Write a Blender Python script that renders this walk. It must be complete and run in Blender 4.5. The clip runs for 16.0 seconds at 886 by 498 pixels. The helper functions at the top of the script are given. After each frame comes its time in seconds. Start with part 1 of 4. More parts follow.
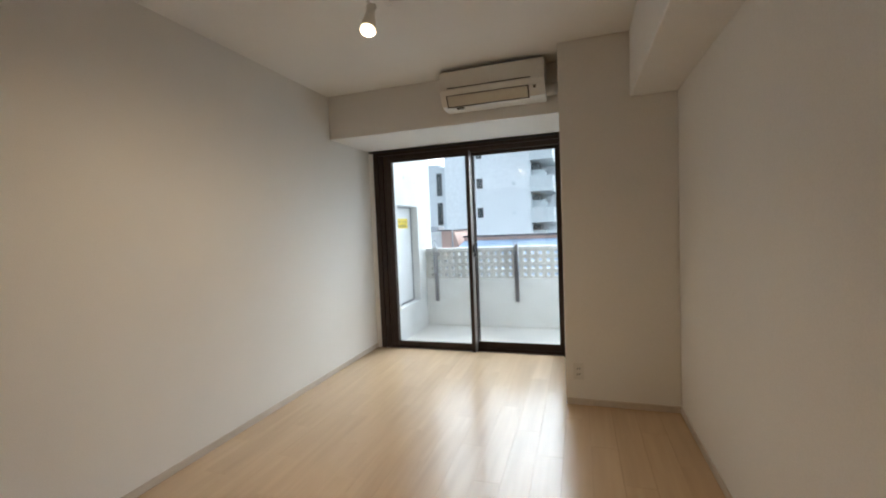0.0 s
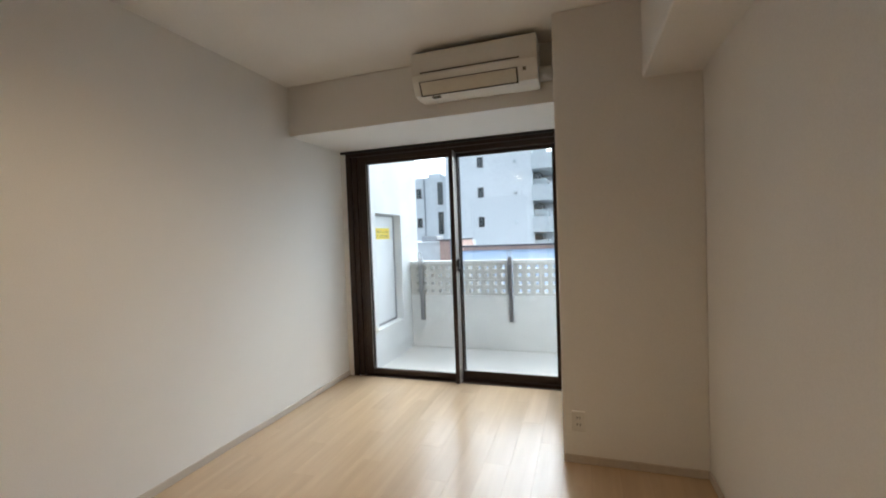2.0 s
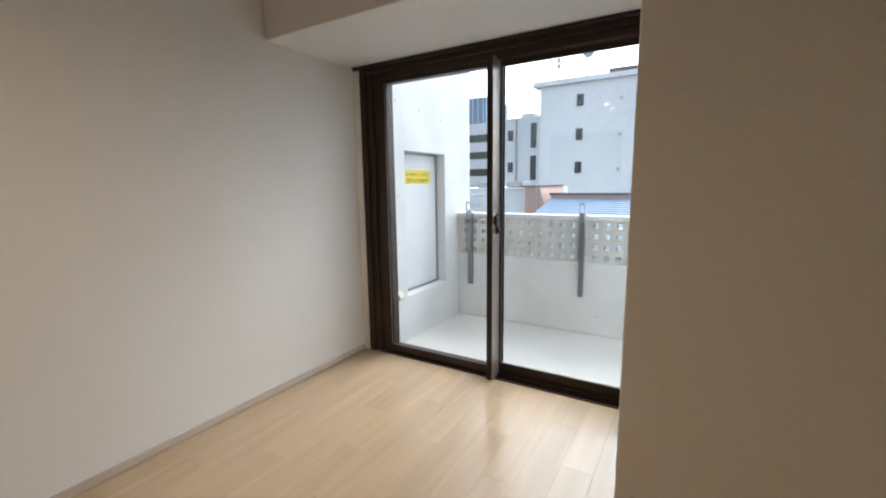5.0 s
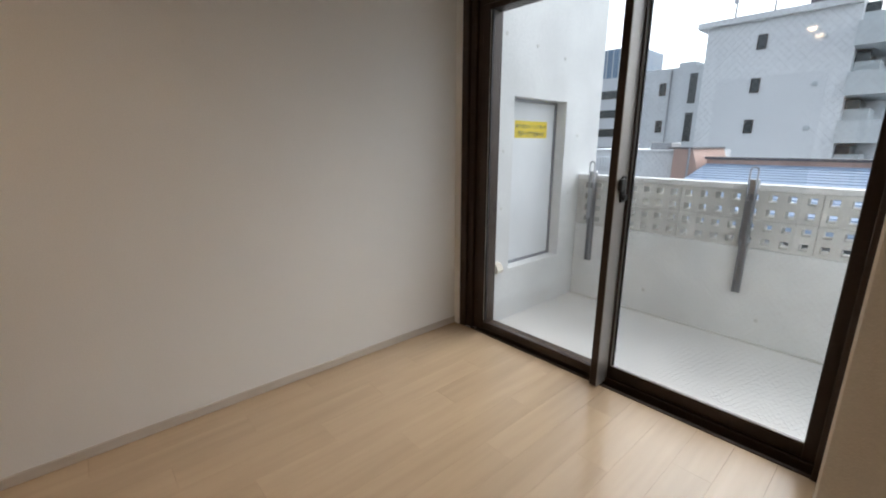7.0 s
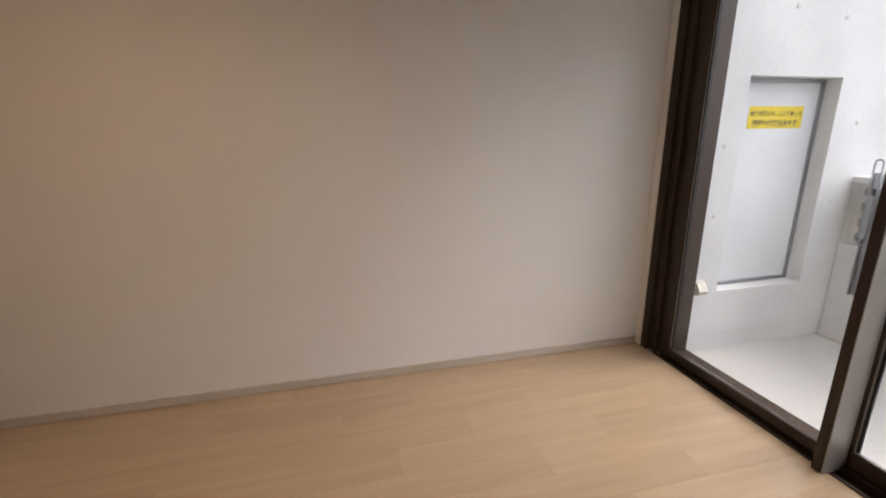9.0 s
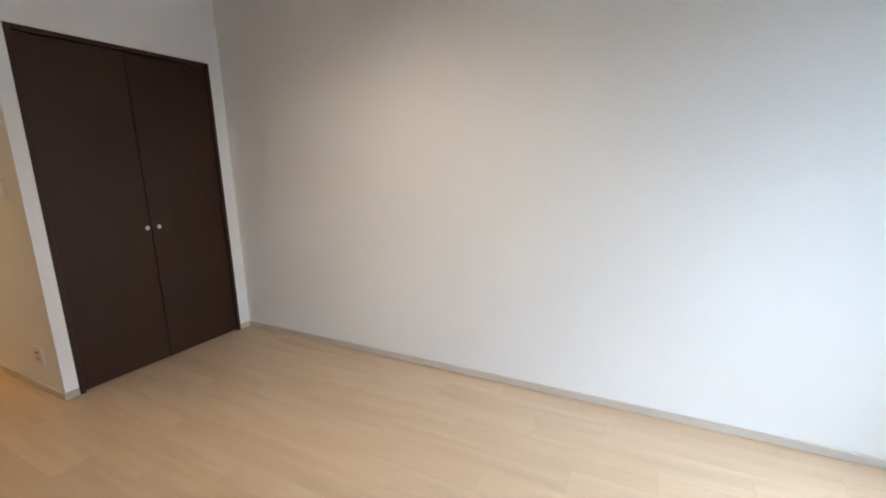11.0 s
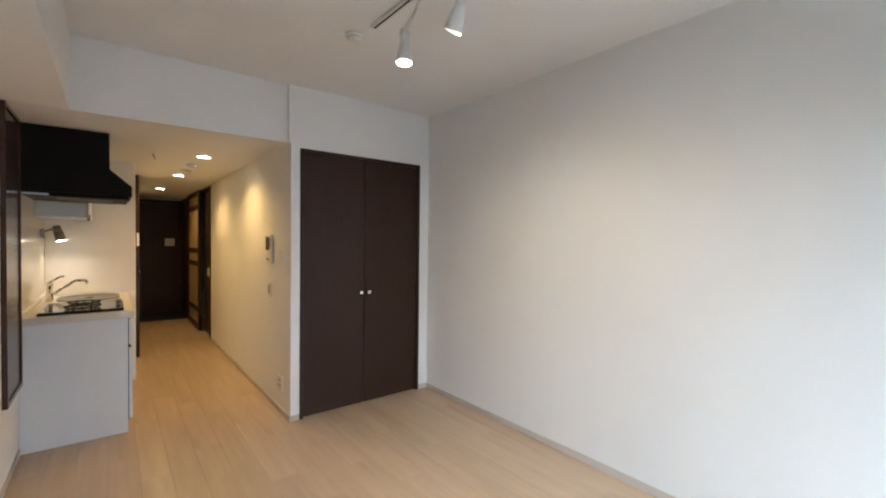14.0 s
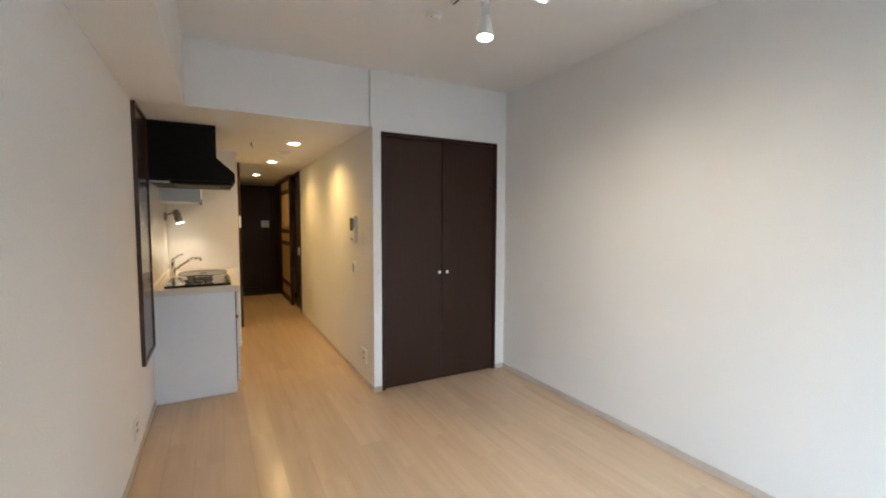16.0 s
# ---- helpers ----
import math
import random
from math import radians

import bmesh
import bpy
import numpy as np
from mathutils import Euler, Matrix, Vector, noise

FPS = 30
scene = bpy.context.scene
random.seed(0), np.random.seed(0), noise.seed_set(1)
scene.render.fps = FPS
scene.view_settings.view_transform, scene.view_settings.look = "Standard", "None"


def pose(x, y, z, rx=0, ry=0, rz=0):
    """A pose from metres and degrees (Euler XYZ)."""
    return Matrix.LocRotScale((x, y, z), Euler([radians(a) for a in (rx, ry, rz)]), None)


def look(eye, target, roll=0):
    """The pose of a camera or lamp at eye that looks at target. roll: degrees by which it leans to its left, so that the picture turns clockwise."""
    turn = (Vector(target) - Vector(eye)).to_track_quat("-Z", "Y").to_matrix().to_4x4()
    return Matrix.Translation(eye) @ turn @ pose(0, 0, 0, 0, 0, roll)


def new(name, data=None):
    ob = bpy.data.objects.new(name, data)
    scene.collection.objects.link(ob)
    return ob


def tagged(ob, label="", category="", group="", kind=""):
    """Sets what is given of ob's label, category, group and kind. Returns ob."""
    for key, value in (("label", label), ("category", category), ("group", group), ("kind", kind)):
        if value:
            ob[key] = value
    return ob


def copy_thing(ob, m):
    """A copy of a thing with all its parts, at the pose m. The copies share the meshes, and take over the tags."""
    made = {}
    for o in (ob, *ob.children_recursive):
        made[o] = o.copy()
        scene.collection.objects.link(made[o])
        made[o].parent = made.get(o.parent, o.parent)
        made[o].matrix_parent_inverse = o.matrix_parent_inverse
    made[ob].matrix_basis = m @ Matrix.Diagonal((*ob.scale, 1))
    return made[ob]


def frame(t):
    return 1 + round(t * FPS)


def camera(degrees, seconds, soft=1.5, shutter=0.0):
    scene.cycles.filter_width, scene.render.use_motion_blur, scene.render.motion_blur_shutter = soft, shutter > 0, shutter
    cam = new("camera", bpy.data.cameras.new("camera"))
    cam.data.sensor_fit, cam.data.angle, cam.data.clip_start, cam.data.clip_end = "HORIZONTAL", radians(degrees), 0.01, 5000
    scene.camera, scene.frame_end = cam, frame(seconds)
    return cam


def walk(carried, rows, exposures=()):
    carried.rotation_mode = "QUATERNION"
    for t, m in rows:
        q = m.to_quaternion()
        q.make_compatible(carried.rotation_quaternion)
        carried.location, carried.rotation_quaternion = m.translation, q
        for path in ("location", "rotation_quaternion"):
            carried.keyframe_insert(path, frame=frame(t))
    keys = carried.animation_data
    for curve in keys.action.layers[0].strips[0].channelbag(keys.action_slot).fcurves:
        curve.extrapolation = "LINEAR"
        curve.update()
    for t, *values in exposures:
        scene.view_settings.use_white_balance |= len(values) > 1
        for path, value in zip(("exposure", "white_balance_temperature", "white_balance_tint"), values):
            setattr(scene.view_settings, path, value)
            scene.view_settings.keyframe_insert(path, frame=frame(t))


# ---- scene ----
cam = camera(93.2, 16.0, soft=2.0)
PATH = [
    (0, (2.14, -4.11, 1.282), (1.522, -2.21, 1.181), -2.4),
    (0.5, (2.185, -3.95, 1.285), (1.548, -2.055, 1.216), -1.9),
    (1, (2.21, -3.831, 1.296), (1.572, -1.936, 1.234), -1.9),
    (1.5, (2.189, -3.675, 1.292), (1.561, -1.777, 1.235), -2.0),
    (2, (2.157, -3.507, 1.297), (1.528, -1.609, 1.239), -2.1),
    (2.5, (2.126, -3.361, 1.284), (1.484, -1.468, 1.217), -2.1),
    (3, (2.154, -3.163, 1.3), (1.459, -1.29, 1.21), -1.8),
    (5.5, (2.195, -2.285, 1.288), (1.073, -0.67, 0.925), -0.6),
    (6, (2.167, -2.172, 1.259), (0.937, -0.648, 0.851), -0.4),
    (6.5, (2.086, -2.038, 1.254), (0.756, -0.614, 0.806), -0.3),
    (7, (2.051, -1.941, 1.242), (0.603, -0.648, 0.76), 0.1),
    (7.5, (2.035, -1.864, 1.258), (0.472, -0.726, 0.745), 0.1),
    (8, (2.051, -1.804, 1.261), (0.369, -0.862, 0.729), 0.1),
    (8.5, (2.053, -1.759, 1.244), (0.263, -1.04, 0.715), 0.1),
    (9, (2.082, -1.723, 1.27), (0.2, -1.286, 0.755), -0.8),
    (9.5, (2.1, -1.57, 1.27), (0.17, -1.5, 0.745), -1.4),
    (10, (2.156, -1.482, 1.291), (0.245, -1.784, 0.785), -1.5),
    (12.3, (2.258, -1.2, 1.347), (0.77, -2.518, 1.129), -0.1),
    (12.5, (2.263, -1.194, 1.359), (0.801, -2.546, 1.171), 0.0),
    (13, (2.284, -1.186, 1.359), (0.886, -2.612, 1.25), 0.2),
    (13.5, (2.292, -1.187, 1.373), (0.967, -2.684, 1.308), 0.4),
    (14, (2.301, -1.182, 1.365), (1.06, -2.75, 1.327), 0.6),
    (14.5, (2.311, -1.191, 1.372), (1.152, -2.821, 1.324), 0.5),
    (15, (2.316, -1.191, 1.365), (1.242, -2.877, 1.303), 0.5),
    (15.5, (2.314, -1.186, 1.374), (1.316, -2.916, 1.275), 0.4),
    (16, (2.324, -1.204, 1.361), (1.376, -2.96, 1.228), 0.2),
]
EXPOSURES = [(0, 1.8, 5650, 1), (3, 1.7, 5700, 3), (5.5, 1.5, 5850, 5), (7, 1.15, 6000, 7), (8.5, 1.25, 6450, 15), (9.3, 1.5, 6350, 13), (10, 2.1, 5300, 5), (12.5, 2.68, 4830, 1), (16, 2.88, 4720, -1)]
walk(cam, [(t, look(e, g, r)) for t, e, g, r in PATH], EXPOSURES)

# ---- light ----
world = bpy.data.worlds.new("overcast_sky")
scene.world = world
world.use_nodes = True
wn, wl = world.node_tree.nodes, world.node_tree.links
sky = wn.new("ShaderNodeTexSky")
sky.sky_type = 'NISHITA'
sky.sun_disc = False
sky.sun_elevation, sky.sun_rotation = radians(46), radians(8)
sky.air_density, sky.dust_density, sky.ozone_density = 1.0, 3.0, 1.0
grey = wn.new("ShaderNodeHueSaturation")
grey.inputs["Saturation"].default_value = 0.30
wl.new(sky.outputs[0], grey.inputs["Color"])
wl.new(grey.outputs[0], wn["Background"].inputs[0])
wn["Background"].inputs[1].default_value = 0.15

sun = new("sun", bpy.data.lights.new("sun", "SUN"))
sun.data.energy, sun.data.angle, sun.data.color = 0.5, radians(50), (1, 0.98, 0.95)
sun.matrix_world = look((1.6, 11.6, 12.1), (0, 0, 0))


def spot(place, target, watts, cone=110, blend=0.8, colour=(1, 0.66, 0.38), size=0.03):
    ob = new("lamp_light", bpy.data.lights.new("lamp_light", "SPOT"))
    ob.data.energy, ob.data.color, ob.data.shadow_soft_size = watts, colour, size
    ob.data.spot_size, ob.data.spot_blend = radians(cone), blend
    ob.matrix_world = look(place, target)
    return ob


# ---- materials ----
def material(name, colour, rough=0.5, metal=0.0, grain=0.06, scale=40.0, stain=0.05, stain_scale=2.0, bump=0.0,
             bump_scale=None, stretch=(1, 1, 1), coat=0.0, own=0.0, emit=None, emit_power=0.0, spec=0.5):
    """Colour varied by fine grain and broad stains, with a fine relief; own: how far single pieces differ."""
    m = bpy.data.materials.new(name)
    m.use_nodes = True
    n, l = m.node_tree.nodes, m.node_tree.links
    p = n["Principled BSDF"]
    co = n.new("ShaderNodeTexCoord")
    mp = n.new("ShaderNodeMapping")
    mp.inputs["Scale"].default_value = stretch
    l.new(co.outputs["Object"], mp.inputs["Vector"])
    vec = mp.outputs[0]
    if own:
        info = n.new("ShaderNodeObjectInfo")
        shift = n.new("ShaderNodeVectorMath")
        shift.operation = 'MULTIPLY_ADD'
        comb = n.new("ShaderNodeCombineXYZ")
        for i in range(3):
            l.new(info.outputs["Random"], comb.inputs[i])
        shift.inputs[1].default_value = (37.0, 53.0, 29.0)
        l.new(comb.outputs[0], shift.inputs[0])
        l.new(mp.outputs[0], shift.inputs[2])
        vec = shift.outputs[0]
    fine = n.new("ShaderNodeTexNoise")
    fine.inputs["Scale"].default_value = scale
    fine.inputs["Detail"].default_value = 4
    broad = n.new("ShaderNodeTexNoise")
    broad.inputs["Scale"].default_value = stain_scale
    broad.inputs["Detail"].default_value = 3
    l.new(vec, fine.inputs["Vector"])
    l.new(vec, broad.inputs["Vector"])

    def ramp(source, amount):
        r = n.new("ShaderNodeMapRange")
        r.inputs["From Min"].default_value, r.inputs["From Max"].default_value = 0.3, 0.7
        r.inputs["To Min"].default_value, r.inputs["To Max"].default_value = 1 - amount, 1 + amount
        l.new(source, r.inputs["Value"])
        return r.outputs[0]

    def times(a, b):
        q = n.new("ShaderNodeMath")
        q.operation = 'MULTIPLY'
        l.new(a, q.inputs[0])
        l.new(b, q.inputs[1])
        return q.outputs[0]
    value = times(ramp(fine.outputs[0], grain), ramp(broad.outputs[0], stain))
    if own:
        r = n.new("ShaderNodeMapRange")
        r.inputs["To Min"].default_value, r.inputs["To Max"].default_value = 1 - own, 1 + own
        l.new(info.outputs["Random"], r.inputs["Value"])
        value = times(value, r.outputs[0])
    mul = n.new("ShaderNodeVectorMath")
    mul.operation = 'SCALE'
    mul.inputs[0].default_value = colour
    l.new(value, mul.inputs["Scale"])
    l.new(mul.outputs[0], p.inputs["Base Color"])
    rr = n.new("ShaderNodeMapRange")
    rr.inputs["To Min"].default_value, rr.inputs["To Max"].default_value = max(rough - 0.06, 0.02), min(rough + 0.06, 1)
    l.new(broad.outputs[0], rr.inputs["Value"])
    l.new(rr.outputs[0], p.inputs["Roughness"])
    p.inputs["Metallic"].default_value = metal
    p.inputs["Coat Weight"].default_value = coat
    p.inputs["Coat Roughness"].default_value = 0.15
    p.inputs["Specular IOR Level"].default_value = spec
    if bump:
        b = n.new("ShaderNodeBump")
        b.inputs["Strength"].default_value = bump
        b.inputs["Distance"].default_value = 0.002
        src = fine
        if bump_scale:
            src = n.new("ShaderNodeTexNoise")
            src.inputs["Scale"].default_value = bump_scale
            src.inputs["Detail"].default_value = 3
            l.new(vec, src.inputs["Vector"])
        l.new(src.outputs[0], b.inputs["Height"])
        l.new(b.outputs[0], p.inputs["Normal"])
    if emit:
        p.inputs["Emission Color"].default_value = (*emit, 1)
        p.inputs["Emission Strength"].default_value = emit_power
    return m


def glass_material(name, tint=(1, 1, 1), rough=0.0):
    m = bpy.data.materials.new(name)
    m.use_nodes = True
    p = m.node_tree.nodes["Principled BSDF"]
    p.inputs["Base Color"].default_value = (*tint, 1)
    p.inputs["Transmission Weight"].default_value = 1.0
    p.inputs["Roughness"].default_value = rough
    p.inputs["IOR"].default_value = 1.45
    return m


PAPER = material("wallpaper", (0.84, 0.83, 0.80), 0.75, grain=0.03, scale=220, stain=0.02, stain_scale=1.2, bump=0.5, bump_scale=330)
CEIL = material("ceiling_paper", (0.84, 0.825, 0.79), 0.8, grain=0.03, scale=200, stain=0.02, bump=0.4, bump_scale=300)
PLANK = material("maple_plank", (0.53, 0.395, 0.255), 0.22, grain=0.05, scale=26, stain=0.06, stain_scale=5, bump=0.04, stretch=(1, 0.07, 1), own=0.018, coat=0.1, spec=0.45)
SUBFLOOR = material("dark_subfloor", (0.30, 0.21, 0.13), 0.9)
SKIRT = material("beige_skirting", (0.56, 0.50, 0.43), 0.45, stretch=(1, 0.1, 1))
DARKWOOD = material("dark_brown_wood_print", (0.034, 0.015, 0.009), 0.5, grain=0.10, spec=0.3, scale=60, stain=0.12, stain_scale=3, bump=0.08, stretch=(1, 1, 0.06))
PANELWOOD = material("glossy_dark_laminate", (0.055, 0.030, 0.030), 0.25, grain=0.15, scale=60, stain=0.08, stretch=(1, 1, 0.06), coat=0.3)
BRONZE = material("bronze_aluminium", (0.040, 0.024, 0.017), 0.4, metal=0.1, spec=0.35, grain=0.08, scale=90)
# lit copy of the bronze: daylight on the stile's side is in the colour
BRONZE_LIT = material("bronze_lit_side", (0.30, 0.28, 0.26), 0.38, metal=0.4, grain=0.05, scale=90)
ALU = material("bright_aluminium", (0.55, 0.55, 0.55), 0.3, metal=0.9, grain=0.05)
STEEL = material("galvanised_steel", (0.30, 0.31, 0.33), 0.34, metal=0.85, grain=0.1, scale=60)
CHROME = material("chrome", (0.8, 0.8, 0.8), 0.08, metal=1.0, grain=0.02)
SINKSTEEL = material("brushed_steel", (0.19, 0.18, 0.165), 0.35, metal=0.8, grain=0.08, scale=120)
GASKET = material("black_gasket", (0.012, 0.012, 0.012), 0.6)
PLASTIC = material("white_plastic", (0.78, 0.77, 0.73), 0.38, grain=0.015, scale=60)
PLASTIC_CREAM = material("cream_plastic", (0.66, 0.62, 0.52), 0.4, grain=0.03)
SLOT = material("dark_slot", (0.02, 0.02, 0.02), 0.7)
SCREEN = material("intercom_screen", (0.16, 0.15, 0.13), 0.15)
BLACK = material("matt_black_steel", (0.005, 0.005, 0.005), 0.6, spec=0.15, grain=0.1, scale=80)
IRON = material("cast_iron", (0.012, 0.012, 0.012), 0.55, grain=0.15, scale=150, bump=0.2)
COOKGLASS = material("black_glass_top", (0.012, 0.012, 0.013), 0.12)
UNIT = material("white_melamine", (0.80, 0.82, 0.83), 0.30, grain=0.01, stain=0.02)
WORKTOP = material("cream_worktop", (0.72, 0.67, 0.58), 0.3, grain=0.04, scale=160)
SPLASH = material("glossy_splash_panel", (0.74, 0.71, 0.66), 0.10, grain=0.01, stain=0.02)
CABGREY = material("pale_grey_cabinet", (0.58, 0.62, 0.63), 0.4, grain=0.02)
CONCRETE = material("white_painted_concrete", (0.72, 0.73, 0.72), 0.8, grain=0.05, scale=60, stain=0.07, stain_scale=2.5, bump=0.5, bump_scale=110)
BLOCK = material("pale_block", (0.60, 0.60, 0.57), 0.88, grain=0.08, scale=90, stain=0.08, stain_scale=4, bump=0.6, bump_scale=160, own=0.04)
BALC = material("balcony_sheet", (0.66, 0.655, 0.63), 0.6, grain=0.05, scale=120, stain=0.06, stain_scale=2, bump=0.4, bump_scale=200)
HATCH = material("white_board", (0.74, 0.76, 0.77), 0.5, grain=0.015)
YELLOW = material("yellow_sticker", (0.80, 0.62, 0.02), 0.45, grain=0.03)
INK = material("black_ink", (0.02, 0.02, 0.015), 0.5)
AMBER = material("frosted_amber_pane", (0.42, 0.30, 0.12), 0.35, grain=0.03)
GLOW = material("lit_bulb", (0.9, 0.8, 0.6), 0.4, emit=(1, 0.75, 0.45), emit_power=5.0)
DOWNGLOW = material("lit_downlight", (0.9, 0.8, 0.6), 0.4, emit=(1, 0.76, 0.42), emit_power=4.0)
DIM = material("lamp_reflector", (0.35, 0.36, 0.35), 0.3, metal=0.6)
WIRE = material("glass_wire", (0.40, 0.41, 0.42), 0.5)
TILED = material("white_facade_tile", (0.82, 0.84, 0.85), 0.6, grain=0.05, scale=3, stain=0.05, stain_scale=0.15)
TILED_DIM = material("grey_white_render", (0.66, 0.69, 0.71), 0.7, grain=0.05, scale=3, stain=0.06, stain_scale=0.2)
PINK = material("salmon_render", (0.58, 0.40, 0.33), 0.8, grain=0.05, scale=4)
BLUEROOF = material("blue_grey_metal_roof", (0.30, 0.39, 0.52), 0.6, grain=0.05, scale=6)
RUST = material("grey_ridge", (0.11, 0.10, 0.105), 0.6)
TOWER = material("blue_glass_tower", (0.16, 0.24, 0.34), 0.3, grain=0.06)
BROWNB = material("brown_brick_house", (0.26, 0.16, 0.12), 0.8)
# for real window panes, and for shade painted in recesses and balconies
DARKPANE_SHADE = material("dark_pane_and_shade", (0.035, 0.045, 0.05), 0.12)
BALGLASS = material("pale_balcony_front", (0.60, 0.64, 0.65), 0.4)
ASPHALT = material("asphalt", (0.05, 0.05, 0.052), 0.9, scale=2)
GLASS = glass_material("window_glass")


# ---- building blocks ----
def put_box(bm, lo, hi, bevel=0.0, mi=0, seg=1):
    made = bmesh.ops.create_cube(bm, size=1)
    vs = made["verts"]
    size = [max(b - a, 1e-4) for a, b in zip(lo, hi)]
    mid = [(a + b) / 2 for a, b in zip(lo, hi)]
    bmesh.ops.transform(bm, verts=vs, matrix=Matrix.Translation(mid) @ Matrix.Diagonal((*size, 1)))
    faces = {f for v in vs for f in v.link_faces}
    for f in faces:
        f.material_index = mi
    if bevel:
        es = list({e for v in vs for e in v.link_edges})
        bmesh.ops.bevel(bm, geom=es, offset=min(bevel, min(size) * 0.45), segments=seg, affect='EDGES', profile=0.6)


def put_rod(bm, p, q, r, r2=None, seg=16, mi=0):
    p, q = Vector(p), Vector(q)
    made = bmesh.ops.create_cone(bm, cap_ends=True, segments=seg, radius1=r, radius2=r if r2 is None else r2, depth=(q - p).length)
    m = Matrix.Translation((p + q) / 2) @ (q - p).to_track_quat("Z", "Y").to_matrix().to_4x4()
    bmesh.ops.transform(bm, verts=made["verts"], matrix=m)
    for f in {f for v in made["verts"] for f in v.link_faces}:
        f.material_index = mi
        f.smooth = len(f.verts) == 4


def put_tube(bm, points, r, seg=10, mi=0):
    for p, q in zip(points, points[1:]):
        put_rod(bm, p, q, r, seg=seg, mi=mi)
    for p in points[1:-1]:
        made = bmesh.ops.create_uvsphere(bm, u_segments=seg, v_segments=6, radius=r)
        bmesh.ops.translate(bm, verts=made["verts"], vec=p)
        for f in {f for v in made["verts"] for f in v.link_faces}:
            f.material_index, f.smooth = mi, True


def put_prism(bm, outline, axis, a, b, mi=0):
    """An outline of (u, v) pairs drawn out along x, y or z from a to b."""
    def at(u, v, w):
        return {"x": (w, u, v), "y": (u, w, v), "z": (u, v, w)}[axis]
    one = [bm.verts.new(at(u, v, a)) for u, v in outline]
    two = [bm.verts.new(at(u, v, b)) for u, v in outline]
    fs = [bm.faces.new(one), bm.faces.new(two[::-1])]
    for i in range(len(one)):
        j = (i + 1) % len(one)
        fs.append(bm.faces.new((one[j], one[i], two[i], two[j])))
    for f in fs:
        f.material_index = mi
    bmesh.ops.recalc_face_normals(bm, faces=fs)


def thing(name, base, label="", category="", group="", kind=""):
    e = new(name)
    e.empty_display_size = 0.1
    e.location = base
    return tagged(e, label, category, group, kind)


def piece(name, mats, build, parent=None, label="", kind="", category=""):
    """A mesh built in world places by build(bm), under parent if there is one."""
    bm = bmesh.new()
    build(bm)
    me = bpy.data.meshes.new(name)
    bm.to_mesh(me)
    bm.free()
    for m in mats if isinstance(mats, (list, tuple)) else [mats]:
        me.materials.append(m)
    ob = new(name, me)
    if parent:
        hang(ob, parent)
    return tagged(ob, label, category, "", kind)


def hang(ob, parent):
    ob.parent = parent
    top = parent.location.copy()
    up = parent.parent
    while up:
        top += up.location
        up = up.parent
    if parent.type == "EMPTY":
        ob.matrix_parent_inverse = Matrix.Translation(-top)


def boxes(*items, bevel=0.0):
    def build(bm):
        for lo, hi in items:
            put_box(bm, lo, hi, bevel)
    return build


XR, YC, ZC, ZH = 2.757, -4.32, 2.507, 2.08   # right wall, closet wall, ceiling, hall ceiling
XH = 1.257                                   # hall wall
YP, YB = -1.075, -0.731                       # pier face, window beam face
YW = 0.22                                    # outer face of the window wall

# ---- room shell ----
S = "structure"
piece("wall_west", PAPER, boxes(((-0.15, -10.57, 0), (0, YW, ZC + 0.1))), label="white textured wallpaper wall, plain and clean", kind=S)
piece("wall_east", PAPER, boxes(((XR, -10.57, 0), (XR + 0.15, YW, ZC + 0.1))), label="white textured wallpaper wall beside the kitchen", kind=S)
piece("window_beam", PAPER, boxes(((0, YB, 2.125), (2.03, YW, ZC)), bevel=0.004), label="white papered beam above the balcony window", kind=S)
piece("window_pier", PAPER, boxes(((2.03, YP, 0), (XR, YW, ZC)), bevel=0.004), label="white papered pier beside the balcony window", kind=S)
piece("wall_window_return", PAPER, boxes(((0, 0.0, 0), (0.052, YW, 2.125))), label="narrow white wall return beside the window jamb", kind=S)
piece("ceiling", CEIL, boxes(((0, YC - 0.4, ZC), (XR, YB + 0.3, ZC + 0.1))), label="white papered ceiling", kind=S)
piece("ceiling_beam", PAPER, boxes(((2.48, -4.35, 2.085), (XR, YP, ZC)), bevel=0.004), label="white papered beam along the ceiling", kind=S)
piece("hall_header", PAPER, boxes(((XH, -4.67, ZH + 0.004), (XR, -4.352, ZC))), label="white papered header above the kitchen passage", kind=S)
# unseen mass added over and round the flat to stop sky leaks
piece("roof_slab", CONCRETE, boxes(((-0.4, -10.9, ZC + 0.105), (4.4, 0.0, 6.0))), label="unseen added slab that keeps the sky out of the flat", kind=S)
piece("outer_side_wall", CONCRETE, boxes(((-0.4, -10.9, -10), (-0.155, 0.0, ZC + 0.1)), ((XR + 0.155, -10.9, -10), (4.4, 0.0, ZC + 0.1)), ((-0.155, -10.9, -10), (XR + 0.155, -10.73, ZC + 0.1)), ((-0.155, -10.7, -10), (XR + 0.155, 0.0, -0.12))), label="unseen added walls that keep outside light out of the flat", kind=S)
piece("ceiling_hall", CEIL, boxes(((XH - 0.1, -10.56, ZH + 0.006), (XR, -4.67, ZH + 0.12))), label="low white ceiling of kitchen and hall", kind=S)
piece("wall_closet", PAPER, boxes(((0, YC - 0.12, 0), (0.095, YC, ZC)), ((0.095, YC - 0.12, 2.05), (1.19, YC, ZC)), ((1.19, YC - 0.12, 0), (XH, YC, ZC))),
      label="white papered wall round the closet doors", kind=S)
